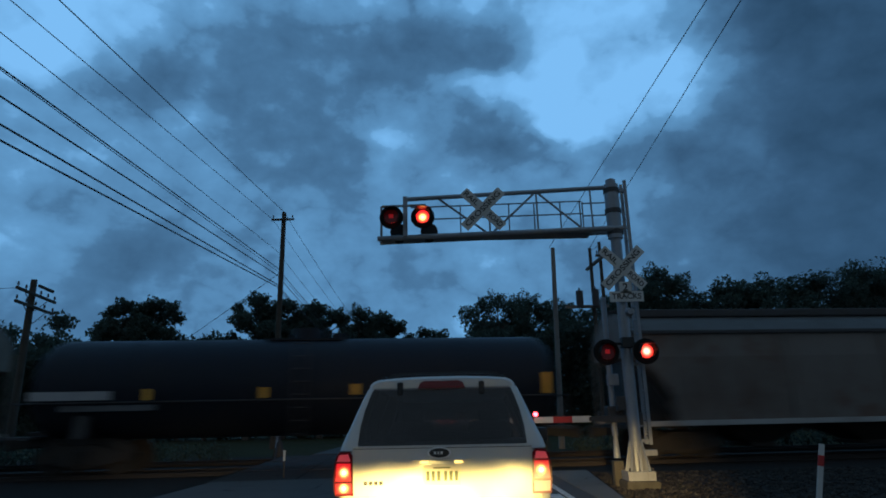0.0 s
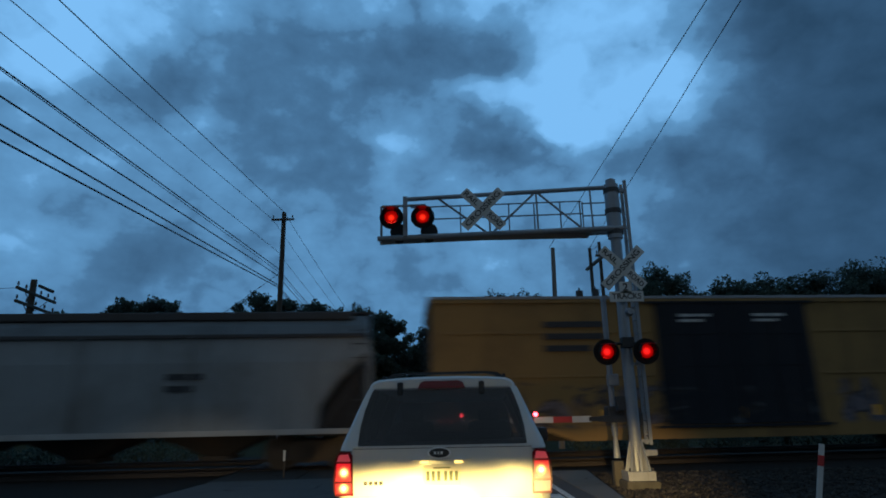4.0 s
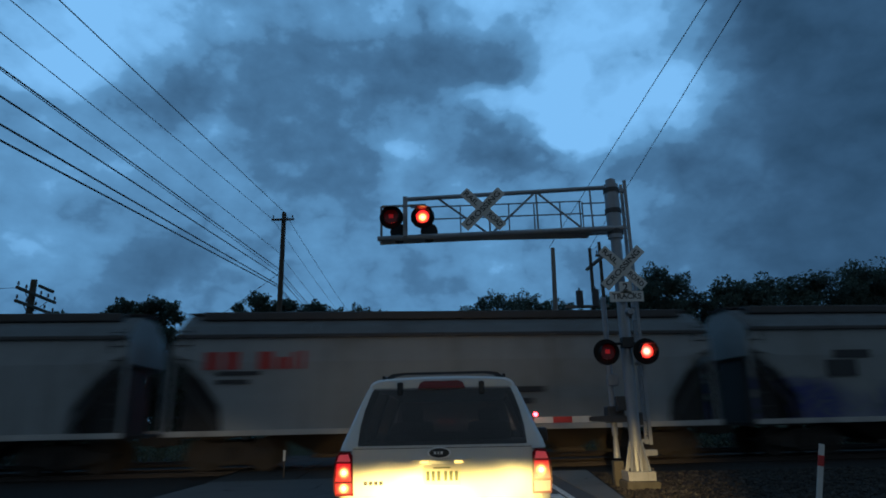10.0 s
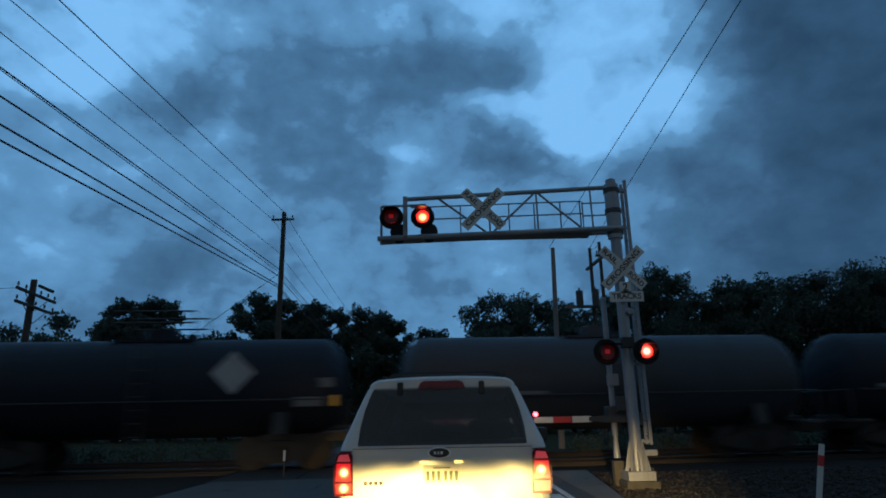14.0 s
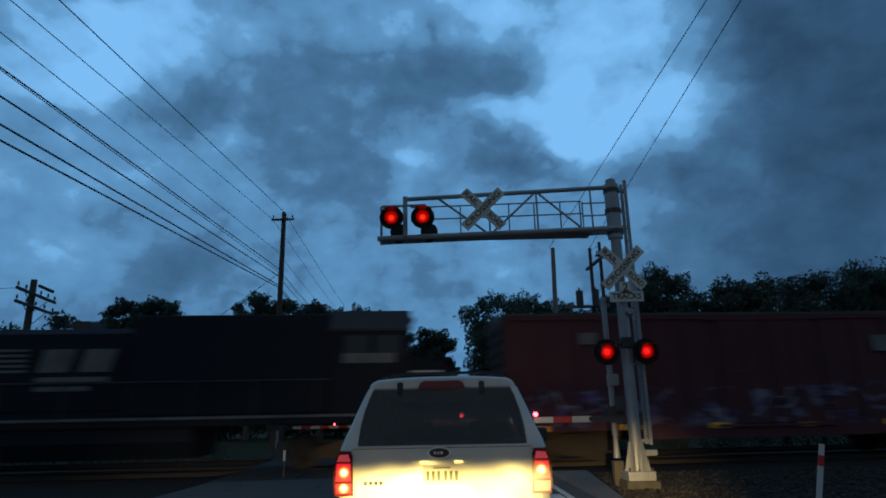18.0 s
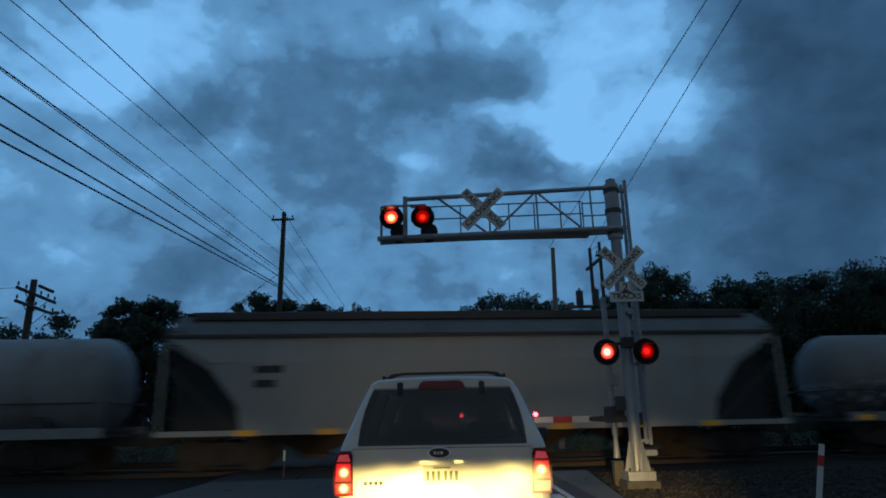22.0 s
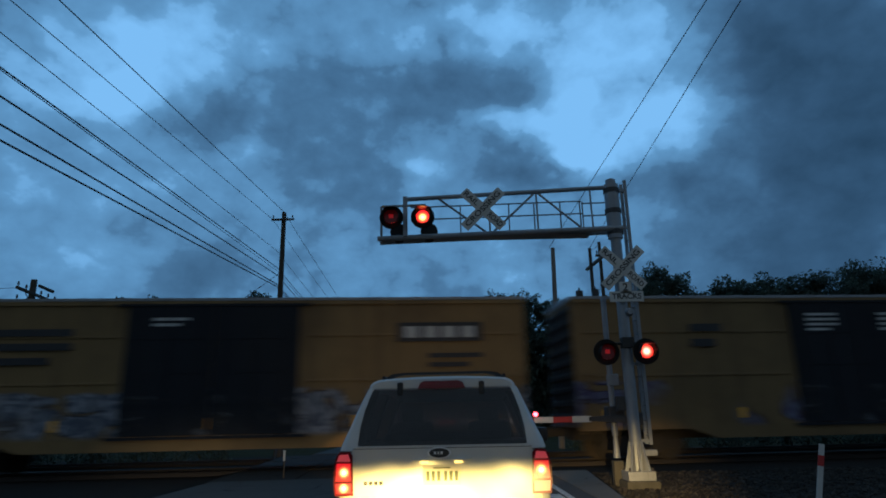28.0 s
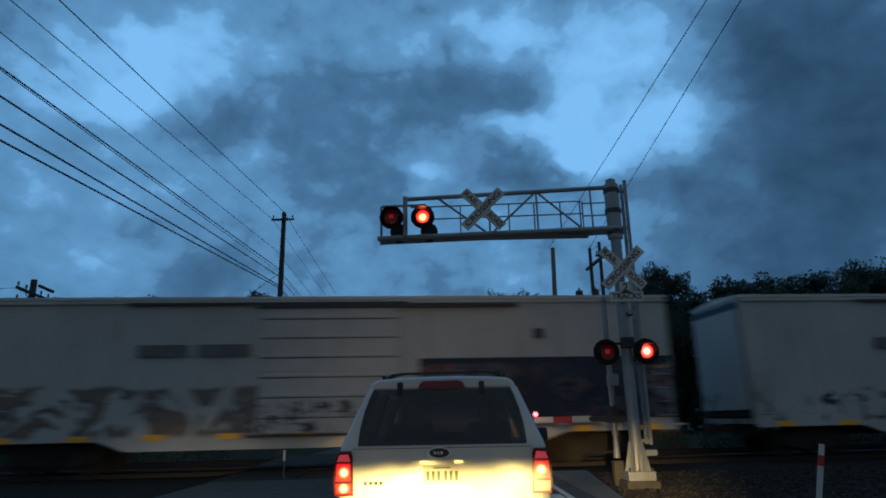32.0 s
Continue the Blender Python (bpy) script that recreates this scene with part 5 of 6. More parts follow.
    # lower flashers on a cross tube
    part("cross_tube", tube(B(), (-0.42, -0.1, 2.82), (0.42, -0.1, 2.82), 0.03, seg=8), BLACK, sig)
    part("junction_box", box(B(), -0.13, 0.13, -0.2, 0.0, 2.72, 2.95, 0.02), BLACK, sig)
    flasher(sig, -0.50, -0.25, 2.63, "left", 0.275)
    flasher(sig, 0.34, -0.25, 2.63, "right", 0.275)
    part("bell", tube(B(), (0.1, -0.1, 3.50), (0.1, -0.22, 3.50), 0.10, 0.06, 14), STEEL, sig, "small round bell")
    part("relay_box", box(B(), -0.30, -0.10, 0.0, 0.2, 1.42, 1.72, 0.015), DARKSTEEL, sig)
    part("cable_box", box(B(), 0.20, 0.46, 0.05, 0.2, 0.50, 0.62, 0.015), STEEL, sig)
    return sig


def gate_light(parent, x, y, z, side, r=0.05, turn=0):
    body = part("arm_light", tube(B(), (0, 0.04, 0), (0, -0.03, 0), r * 1.25, r * 1.2, 12), BLACK, parent, at=pose(x, y, z, 0, 0, turn))
    part("lens", tube(B(), (0, -0.03, 0), (0, -0.045, 0), r, r * 0.8, 12), REDHOT, body, "small red lens")
    if side:
        # added blade that stands for the small lamp switching off
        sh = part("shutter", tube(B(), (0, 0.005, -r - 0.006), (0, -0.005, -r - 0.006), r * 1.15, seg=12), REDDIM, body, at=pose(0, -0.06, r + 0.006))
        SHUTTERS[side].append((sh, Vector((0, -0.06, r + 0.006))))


def crossing_gate(at, tip, lights, label, far=False):
    """A gate mast with its machine and a striped arm, lowered, along the local -x."""
    g = thing("crossing_gate", at, label, "crossing gate", group="crossing gates")
    part("pedestal", tube(B(), (0, 0, 0.45), (0, 0, 1.05), 0.075, 0.03, 16), STEEL, g, smooth=True)
    part("mast", tube(B(), (0, 0, 0.9), (0, 0, 3.85), 0.062, 0.06, 14), STEEL, g, smooth=True)
    part("base_box", box(B(), -0.11, 0.11, -0.11, 0.11, -0.14, 0.40, 0.03), DAMPCONCRETE, g, "stained concrete base")
    part("mast_cap", tube(B(), (0, 0, 3.85), (0, 0, 3.93), 0.075, 0.05, 12), STEEL, g)
    part("gate_machine", box(B(), -0.16, 0.2, -0.2, 0.18, 1.18, 1.52, 0.03), DARKSTEEL, g, "grey box of the gate machine")
    part("junction_box", box(B(), -0.1, 0.14, -0.2, -0.05, 1.95, 2.2, 0.02), STEEL, g)
    part("counterweight", box(B(), 0.25, 0.55, -0.3, -0.18, 1.12, 1.38, 0.02), DARKSTEEL, g)
    part("arm_bracket", prism(B(), [(-0.1, 1.19), (0.3, 1.19), (0.3, 1.31), (-0.1, 1.34), (-0.6, 1.305), (-0.6, 1.225)], -0.34, -0.22, "y"), DARKSTEEL, g)
    n = int((tip - 0.55) / 0.4)
    for i in range(n):
        x = -0.55 - i * (tip - 0.55) / n
        k = i / n
        hh = 0.065 - 0.025 * k
        part("arm_stripe", box(B(), x - (tip - 0.55) / n, x, -0.30, -0.27, 1.265 - hh, 1.265 + hh, 0.004), REDPAINT if i % 2 else WHITEPAINT, g, "red stripe of the gate arm" if i == 1 else ("white stripe of the gate arm" if i == 0 else ""))
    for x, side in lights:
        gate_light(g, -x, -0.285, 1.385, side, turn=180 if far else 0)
    return g


cantilever_signal()
crossing_gate(pose(3.62, 13.98, 0), 4.6, ((1.73, "right"), (3.30, "left")), "grey crossing gate with lowered red and white striped arm")


def far_signal():
    X, Y = -7.08, 27.5
    sig = thing("flasher_signal", pose(X, Y, 0), "grey signal mast with red flashers and crossbuck beyond the tracks", "crossing signal")
    part("pedestal", tube(B(), (0, 0, -0.12), (0, 0, 0.5), 0.2, 0.12, 14), DARKSTEEL, sig)
    part("mast", tube(B(), (0, 0, 0.4), (0, 0, 4.5), 0.06, seg=12), DARKSTEEL, sig, smooth=True)
    crossbuck(sig, 0.15, -0.1, 3.87, blank=True, sheet=CONCRETE)
    part("cross_tube", tube(B(), (-0.42, -0.05, 2.85), (0.42, -0.05, 2.85), 0.03, seg=8), BLACK, sig)
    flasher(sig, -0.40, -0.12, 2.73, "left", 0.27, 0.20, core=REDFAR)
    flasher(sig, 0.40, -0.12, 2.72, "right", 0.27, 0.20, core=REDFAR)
    return sig


far_signal()
crossing_gate(pose(-7.3, 27.9, -0.2, 0, 0, 180), 4.6, ((2.40, "left"), (3.5, "right")), "far crossing gate with lowered striped arm beyond the tracks", True)


def delineator():
    d = thing("marker_post", pose(5.98, 10.8, -0.12), "white roadside marker post with a red band in gravel", "marker post")
    part("post", box(B(), -0.045, 0.045, -0.012, 0.012, 0, 0.95, 0.006), WHITEPAINT, d, at=pose(0, 0, 0, 0, 13, 0))
    part("red_band", box(B(), -0.047, 0.047, -0.016, 0.014, 0.60, 0.77, 0.006), REDPAINT, d, "red reflective band", at=pose(0, 0, 0, 0, 13, 0))
    s = thing("marker_stake", pose(-4.06, 16.3, -0.12), "thin pale stake beside the rails", "marker post")
    part("stake", box(B(), -0.015, 0.015, -0.02, 0.02, 0, 0.55, 0.004), POLEWOOD, s)
    part("tag", box(B(), -0.028, 0.028, -0.03, -0.02, 0.52, 0.77, 0.004), WHITEPAINT, s)


delineator()
# ---- the car ahead ----


def car_paint():
    n = N("white_car_paint")
    co = n.coords()
    a, b = n.noise(co, 1.3, 4), n.noise(co, 30.0, 3)
    x, y, z = n.xyz(co)
    road = n.math("MULTIPLY", n.ramp(z, 0.9, 0.3), n.ramp(a, 0.3, 0.7))
    col = n.mix(n.math("MULTIPLY", road, 0.5), n.mix(a, (0.56, 0.57, 0.57), (0.48, 0.49, 0.49)), (0.25, 0.22, 0.18))
    return n.bsdf(col, n.math("MULTIPLY_ADD", a, 0.15, 0.28), bump=b, dist=0.0006, Coat_Weight=0.5, Coat_Roughness=0.12)


def tinted_glass():
    n = N("tinted_glass")
    tr = n.node("ShaderNodeBsdfTransparent", Color=(0.48, 0.46, 0.47, 1))
    gl = n.node("ShaderNodeBsdfGlossy", Color=(0.9, 0.9, 0.9, 1), Roughness=0.06)
    mx = n.node("ShaderNodeMixShader", i0=0.05, i1=tr.outputs[0], i2=gl.outputs[0])
    n.t.links.new(mx.outputs[0], n.out.inputs[0])
    return n.m


CARWHITE = car_paint()
TINT = tinted_glass()
TRIM = worn("black_plastic_trim", (0.018, 0.018, 0.02), (0.05, 0.045, 0.04), 0.6, 0.0, 0.3, 4.0)
RUBBER = worn("tyre_rubber", (0.02, 0.02, 0.02), (0.05, 0.045, 0.04), 0.85, 0.0, 0.4, 5.0)
ALLOY = worn("alloy_wheel", (0.5, 0.5, 0.5), (0.1, 0.09, 0.08), 0.35, 0.8, 0.3, 4.0)
CHROME = N("chrome").bsdf((0.75, 0.76, 0.78), 0.32, 0.85)
INTERIOR = worn("dark_interior", (0.03, 0.03, 0.032), (0.03, 0.03, 0.03), 0.9)
TAILRED = lit_lens("brake_lamp_red", (0.75, 0.008, 0.02), (9.0, 5.2, 1.5), 0.023, ((0.80, 0.935), (0.80, 0.815)), True)
TAILMID = glowing("tail_lens_dim", (1.0, 0.05, 0.09), 0.26, (0.5, 0.16, 0.16))
TAILDARK = N("red_lens_plastic").bsdf((0.15, 0.010, 0.014), 0.15)
PLATELAMP = glowing("plate_lamp_glow", (1.0, 0.66, 0.16), 2.6, (0.8, 0.7, 0.5))
PLATEINK = worn("faded_plate_ink", (0.09, 0.11, 0.07), (0.1, 0.1, 0.08), 0.5, 0.0, 0.1)
PLATE = worn("plate_white", (0.6, 0.58, 0.5), (0.3, 0.3, 0.25), 0.4, 0.0, 0.1)


def suv():
    car = thing("suv", pose(-0.045, 5.35, 0, 0, 0, -2.6), "white compact SUV seen from behind, brake lights lit", "car")
    # body rings from tail (y = 0) to nose (y = 4.4): half width, heights
    def ring(y, w, zb, zs, wt=None):
        """Lower body, rounded: w at mid height, narrower at sill and shoulder."""
        return [(-w * 0.90, y, zb), (-w * 0.985, y, zb + 0.12), (-w, y, zb + 0.30), (-w, y, zs - 0.25), (-w * 0.975, y, zs - 0.07), (-w * 0.90, y, zs), (w * 0.90, y, zs), (w * 0.975, y, zs - 0.07), (w, y, zs - 0.25), (w, y, zb + 0.30), (w * 0.985, y, zb + 0.12), (w * 0.90, y, zb)]
    bm = B()
    loft(bm, [ring(0.03, 0.80, 0.42, 1.10), ring(0.08, 0.855, 0.36, 1.125), ring(0.25, 0.89, 0.30, 1.14), ring(0.9, 0.90, 0.28, 1.14), ring(2.2, 0.905, 0.27, 1.12), ring(3.1, 0.90, 0.28, 1.06), ring(3.9, 0.88, 0.30, 0.98), ring(4.25, 0.82, 0.34, 0.90), ring(4.4, 0.70, 0.42, 0.80)])
    body = part("body", bm, CARWHITE, car, smooth=True)
    # roof panel and pillars
    def ro(y, w, z, zc):
        h = zc - z
        half = [(1.0, z), (0.985, z + h * 0.38), (0.945, z + h * 0.62), (0.87, z + h * 0.80), (0.6, z + h * 0.93), (0.25, zc)]
        return [(-w * a, y, b) for a, b in half] + [(w * a, y, b) for a, b in half[::-1]] + [(w * 0.9, y, z - 0.012), (-w * 0.9, y, z - 0.012)]
    bm = B()
    loft(bm, [ro(0.180, 0.612, 1.603, 1.682), ro(0.20, 0.635, 1.600, 1.702), ro(0.35, 0.648, 1.60, 1.712), ro(0.9, 0.65, 1.61, 1.722), ro(1.8, 0.65, 1.60, 1.712), ro(2.45, 0.62, 1.55, 1.64)])
    part("roof", bm, CARWHITE, car, smooth=True)
    for sx in (-1, 1):
        # D pillar, leaning in and forward
        bm = B()
        rows = []
        for z, wo, wi, y in ((1.10, 0.862, 0.70, 0.03), (1.16, 0.842, 0.70, 0.04), (1.28, 0.788, 0.685, 0.066), (1.42, 0.732, 0.655, 0.108), (1.54, 0.682, 0.618, 0.15), (1.606, 0.652, 0.588, 0.178)):
            rows.append([(sx * wi, y - 0.006, z), (sx * (wi * 0.35 + wo * 0.65), y + 0.004, z), (sx * (wo - 0.012), y + 0.03, z), (sx * wo, y + 0.075, z), (sx * wo, y + 0.46, z), (sx * (wi + 0.015), y + 0.46, z), (sx * wi, y + 0.10, z)])
        loft(bm, rows)
        part("rear_pillar", bm, CARWHITE, car, smooth=True)
        for y0, y1 in ((1.55, 1.65), (2.6, 2.75)):
            bm = B()
            loft(bm, [[(sx * 0.86, y0, 1.1), (sx * 0.82, y0, 1.1), (sx * 0.82, y1, 1.1), (sx * 0.86, y1, 1.1)], [(sx * 0.655, y0 - 0.15, 1.62), (sx * 0.615, y0 - 0.15, 1.62), (sx * 0.615, y1 - 0.15, 1.62), (sx * 0.655, y1 - 0.15, 1.62)]])
            part("pillar", bm, TRIM, car)
        bm = B()
        g = 0.012 * sx
        loft(bm, [[(sx * 0.845, 0.5, 1.12), (sx * 0.845, 3.1, 1.10), (sx * 0.835, 3.1, 1.10), (sx * 0.835, 0.5, 1.12)], [(sx * 0.655, 0.68, 1.59), (sx * 0.655, 2.4, 1.57), (sx * 0.645, 2.4, 1.57), (sx * 0.645, 0.68, 1.59)]])
        part("side_window", bm, TINT, car)
        # roof rail
        bm = tube(B(), (sx * 0.56, 0.55, 1.725), (sx * 0.56, 2.1, 1.72), 0.016, seg=8)
        for y in (0.6, 1.3, 2.05):
            tube(bm, (sx * 0.56, y, 1.66), (sx * 0.56, y, 1.725), 0.022, 0.016, 8)
        part("roof_rail", bm, TRIM, car)
        # door mirror
        bm = box(B(), sx * 1.05 - 0.11, sx * 1.05 + 0.11, 2.62, 2.78, 1.05, 1.22, 0.04)
        m = part("mirror", bm, TRIM, car, "black door mirror")
        part("mirror_stalk", box(B(), min(sx * 0.86, sx * 0.97), max(sx * 0.86, sx * 0.97), 2.68, 2.74, 1.07, 1.13), TRIM, m)
        # tail lamp cluster: red top, bright brake bulb, turn and reversing lens
        m = Matrix.Diagonal((sx, 1, 1, 1))
        bm = prism(B(), [(0.722, 0.755), (0.872, 0.755), (0.884, 0.84), (0.884, 0.98), (0.866, 1.06), (0.84, 1.092), (0.765, 1.098), (0.735, 1.07)], -0.02, 0.16, "y")
        bmesh.ops.transform(bm, matrix=m, verts=bm.verts)
        bmesh.ops.recalc_face_normals(bm, faces=bm.faces)
        tl = part("tail_lamp", bm, TAILDARK, car, "red tail lamp, lit")
        for nm, pts, mt in (("top_lens", [(0.75, 1.02), (0.862, 1.02), (0.84, 1.072), (0.768, 1.078)], TAILMID), ("brake_light", [(0.742, 0.868), (0.868, 0.868), (0.862, 1.005), (0.748, 1.005)], TAILRED), ("turn_lens", [(0.738, 0.775), (0.862, 0.775), (0.868, 0.852), (0.74, 0.852)], TAILRED if sx < 0 else TAILMID)):
            bm = prism(B(), pts, -0.028, -0.015, "y")
            bmesh.ops.transform(bm, matrix=m, verts=bm.verts)
            bmesh.ops.recalc_face_normals(bm, faces=bm.faces)
            part(nm, bm, mt, tl)
    for y in (0.75, 1.95):
        arch = [(-0.56, 1.73), (-0.50, 1.766), (-0.40, 1.777), (0.40, 1.777), (0.50, 1.766), (0.56, 1.73), (0.53, 1.70), (0.47, 1.742), (0.39, 1.756), (-0.39, 1.756), (-0.47, 1.742), (-0.53, 1.70)]
        part("rack_bar", prism(B(), arch, y - 0.03, y + 0.03, "y"), TRIM, car, "black roof rack bar")
    # tailgate: panel around the glass
    tg = part("tailgate", prism(B(), [(-0.73, 0.62), (0.73, 0.62), (0.745, 1.08), (0.72, 1.135), (-0.72, 1.135), (-0.745, 1.08)], 0.0, 0.04, "y"), CARWHITE, car)
    bm = B()
    loft(bm, [[(-w, y, z), (w, y, z), (w, y + 0.02, z), (-w, y + 0.02, z)] for w, y, z in ((0.68, 0.030, 1.132), (0.705, 0.034, 1.148), (0.702, 0.038, 1.165), (0.688, 0.058, 1.28), (0.658, 0.102, 1.42), (0.622, 0.146, 1.54), (0.595, 0.166, 1.592), (0.575, 0.172, 1.605))])
    part("rear_window", bm, TINT, tg, "dark tinted rear window")
    part("high_brake_light", prism(B(), [(-0.205, 1.60), (0.205, 1.60), (0.185, 1.648), (0.15, 1.662), (-0.15, 1.662), (-0.185, 1.648)], 0.15, 0.2, "y"), TAILDARK, tg, "unlit dark red upper brake lamp")
    for x in (-0.36, 0.345):
        part("window_hinge", box(B(), x - 0.024, x + 0.024, 0.135, 0.19, 1.545, 1.655, 0.012), TRIM, tg)
    part("gate_seam", box(B(), -0.735, 0.735, -0.003, 0.0, 1.112, 1.117), TRIM, tg)
    bm = tube(B(), (0, -0.006, 0), (0, -0.018, 0), 0.085, 0.08, 28)
    bmesh.ops.scale(bm, vec=(1, 1, 0.45), verts=bm.verts)
    part("badge", bm, TRIM, tg, "dark oval badge with a chrome rim", at=pose(-0.02, 0, 1.075))
    bm = tube(B(), (0, -0.002, 0), (0, -0.010, 0), 0.098, 0.094, 28)
    bmesh.ops.scale(bm, vec=(1, 1, 0.48), verts=bm.verts)
    part("badge_rim", bm, CHROME, tg, at=pose(-0.02, 0, 1.075))
    bm = B()
    for x, w in ((-0.035, 0.018), (-0.008, 0.012), (0.02, 0.02)):
        box(bm, x - w / 2 - 0.02, x + w / 2 - 0.02, -0.021, -0.017, 1.065, 1.086)
    part("badge_mark", bm, CHROME, tg)
    part("handle_bar", box(B(), -0.24, 0.24, -0.02, 0.0, 1.015, 1.03, 0.006), CARWHITE, tg)
    for x in (-0.145, 0.135):
        part("plate_lamp", box(B(), x - 0.03, x + 0.03, -0.022, -0.005, 0.996, 1.012, 0.003), PLATELAMP, tg, "small lit lamp above the plate")
    part("plate_recess", prism(B(), [(-0.33, 0.76), (0.33, 0.76), (0.30, 1.01), (-0.30, 1.01)], -0.004, 0.0, "y"), CARWHITE, tg)
    pl = part("registration_plate", box(B(), -0.155, 0.155, -0.018, -0.006, 0.83, 0.985, 0.004), PLATE, tg, "pale registration plate with dark bars")
    bm = B()
    for i in range(6):
        x = -0.115 + i * 0.044 + (0.012 if i > 2 else 0)
        box(bm, x - 0.013, x + 0.013, -0.021, -0.017, 0.862, 0.935)
    box(bm, -0.07, 0.07, -0.021, -0.017, 0.955, 0.966)
    part("plate_bars", bm, PLATEINK, pl)
    bm = B()
    for i in range(4):
        box(bm, -0.64 + i * 0.042, -0.612 + i * 0.042, -0.006, 0.0, 0.835, 0.862)
    part("model_lettering", bm, DARKLET, tg)
    part("bumper", box(B(), -0.86, 0.86, -0.10, 0.18, 0.42, 0.64, 0.05), CARWHITE, car, "white rear bumper")
    part("bumper_skirt", box(B(), -0.84, 0.84, -0.06, 0.2, 0.30, 0.43, 0.03), TRIM, car)
    part("front_grille", box(B(), -0.5, 0.5, 4.36, 4.43, 0.5, 0.75, 0.02), TRIM, car)
    for sx in (-1, 1):
        part("headlamp", box(B(), sx * 0.68 - 0.13, sx * 0.68 + 0.13, 4.22, 4.36, 0.66, 0.82, 0.03), glowing_head, car, "front headlamp, lit")
        part("bumper_reflector", box(B(), sx * 0.68 - 0.07, sx * 0.68 + 0.07, -0.106, -0.098, 0.50, 0.54), TAILDARK, car)
    part("windscreen", loft(B(), [[(-0.78, 3.12, 1.08), (0.78, 3.12, 1.08), (0.78, 3.14, 1.08), (-0.78, 3.14, 1.08)], [(-0.62, 2.42, 1.60), (0.62, 2.42, 1.60), (0.62, 2.44, 1.60), (-0.62, 2.44, 1.60)]]), TINT, car)
    for x in (-0.43, 0.43):
        s = part("seat", box(B(), x - 0.24, x + 0.24, 1.9, 2.1, 0.6, 1.32, 0.08), INTERIOR, car)
        part("head_restraint", box(B(), x - 0.12, x + 0.12, 1.93, 2.03, 1.30, 1.45, 0.04), INTERIOR, s)
    part("rear_bench", box(B(), -0.62, 0.62, 0.95, 1.15, 0.6, 1.22, 0.07), INTERIOR, car)
    for sx in (-1, 1):
        for y in (0.85, 3.47):
            w = part("wheel", tube(B(), (sx * 0.70, y, 0.35), (sx * 0.905, y, 0.35), 0.35, seg=28), RUBBER, car)
            part("rim", tube(B(), (sx * 0.88, y, 0.35), (sx * 0.915, y, 0.35), 0.21, 0.18, 20), ALLOY, w)
    part("exhaust", tube(B(), (0.5, -0.02, 0.3), (0.5, 0.3, 0.3), 0.03, seg=10), CHROME, car)
    return car


glowing_head = glowing("headlamp_glass_lit", (1.0, 0.8, 0.5), 4.0, (0.8, 0.8, 0.8))
suv()
# its low beams, toed outwards a little
for hx, tx in ((-0.46, -2.6), (0.78, 2.7)):
    spot("headlight_beam", (hx, 9.82, 0.74), (tx, 19.0, 0.74 - 9.2 * math.tan(radians(8.0))), 700, 21, 0.35, (1.0, 0.62, 0.22), 0.05)
# the stray light of the same lamps above the cut-off
for hx in (-0.46, 0.78):
    spot("headlight_beam", (hx, 9.86, 0.74), (hx * 1.6, 18.6, 2.0), 115, 84, 1.0, (1.0, 0.70, 0.42), 0.22)
# ---- poles and wires ----


def wire(name, a, b, sag, r=0.012, label="thin black overhead cable between poles", bits=14):
    cu = bpy.data.curves.new(name, "CURVE")
    cu.dimensions, cu.bevel_depth, cu.bevel_resolution = "3D", r, 1
    sp = cu.splines.new("POLY")
    sp.points.add(bits)
    a, b = Vector(a), Vector(b)
    for i in range(bits + 1):
        k = i / bits
        p = a.lerp(b, k)
        p.z -= sag * 4 * k * (1 - k)
        sp.points[i].co = (*p, 1)
    cu.materials.append(WIRE)
    return tagged(new(name, cu), label, "cable", "overhead cables")


def utility_pole(at, h, r, arms, label, mat=POLEWOOD, extras=()):
    """arms: (height, half length, turn, insulators)."""
    p = thing("utility_pole", at, label, "utility pole", group="utility poles")
    part("post", tube(B(), (0, 0, -0.3), (0, 0, h), r, r * 0.68, 12), mat, p, smooth=True)
    for z, hl, turn, ins in arms:
        a = part("crossarm", box(B(), -hl, hl, -r - 0.07, -r + 0.03, z - 0.06, z + 0.06, 0.01), mat, p, at=pose(0, 0, 0, 0, 0, turn))
        for k in range(ins):
            x = -hl + 0.1 + (2 * hl - 0.2) * k / max(ins - 1, 1)
            bm = tube(B(), (x, -r - 0.02, z + 0.06), (x, -r - 0.02, z + 0.14), 0.018, seg=6)
            tube(bm, (x, -r - 0.02, z + 0.13), (x, -r - 0.02, z + 0.27), 0.05, 0.035, 10)
            part("insulator", bm, DARKSTEEL, a)
        if hl > 0.9:
            bm = B()
            for sx in (-1, 1):
                bar(bm, (0, -r, z - 0.7), (sx * hl * 0.6, -r - 0.02, z - 0.05), 0.03, 0.02)
            part("brace", bm, DARKSTEEL, a)
    for kind, x, z in extras:
        if kind == "can":
            bm = tube(B(), (x, -r - 0.3, z), (x, -r - 0.3, z + 0.9), 0.19, seg=16)
            tube(bm, (x, -r - 0.3, z + 0.9), (x, -r - 0.3, z + 1.05), 0.05, seg=8)
            part("transformer", bm, DARKSTEEL, p, "grey transformer can")
    return p


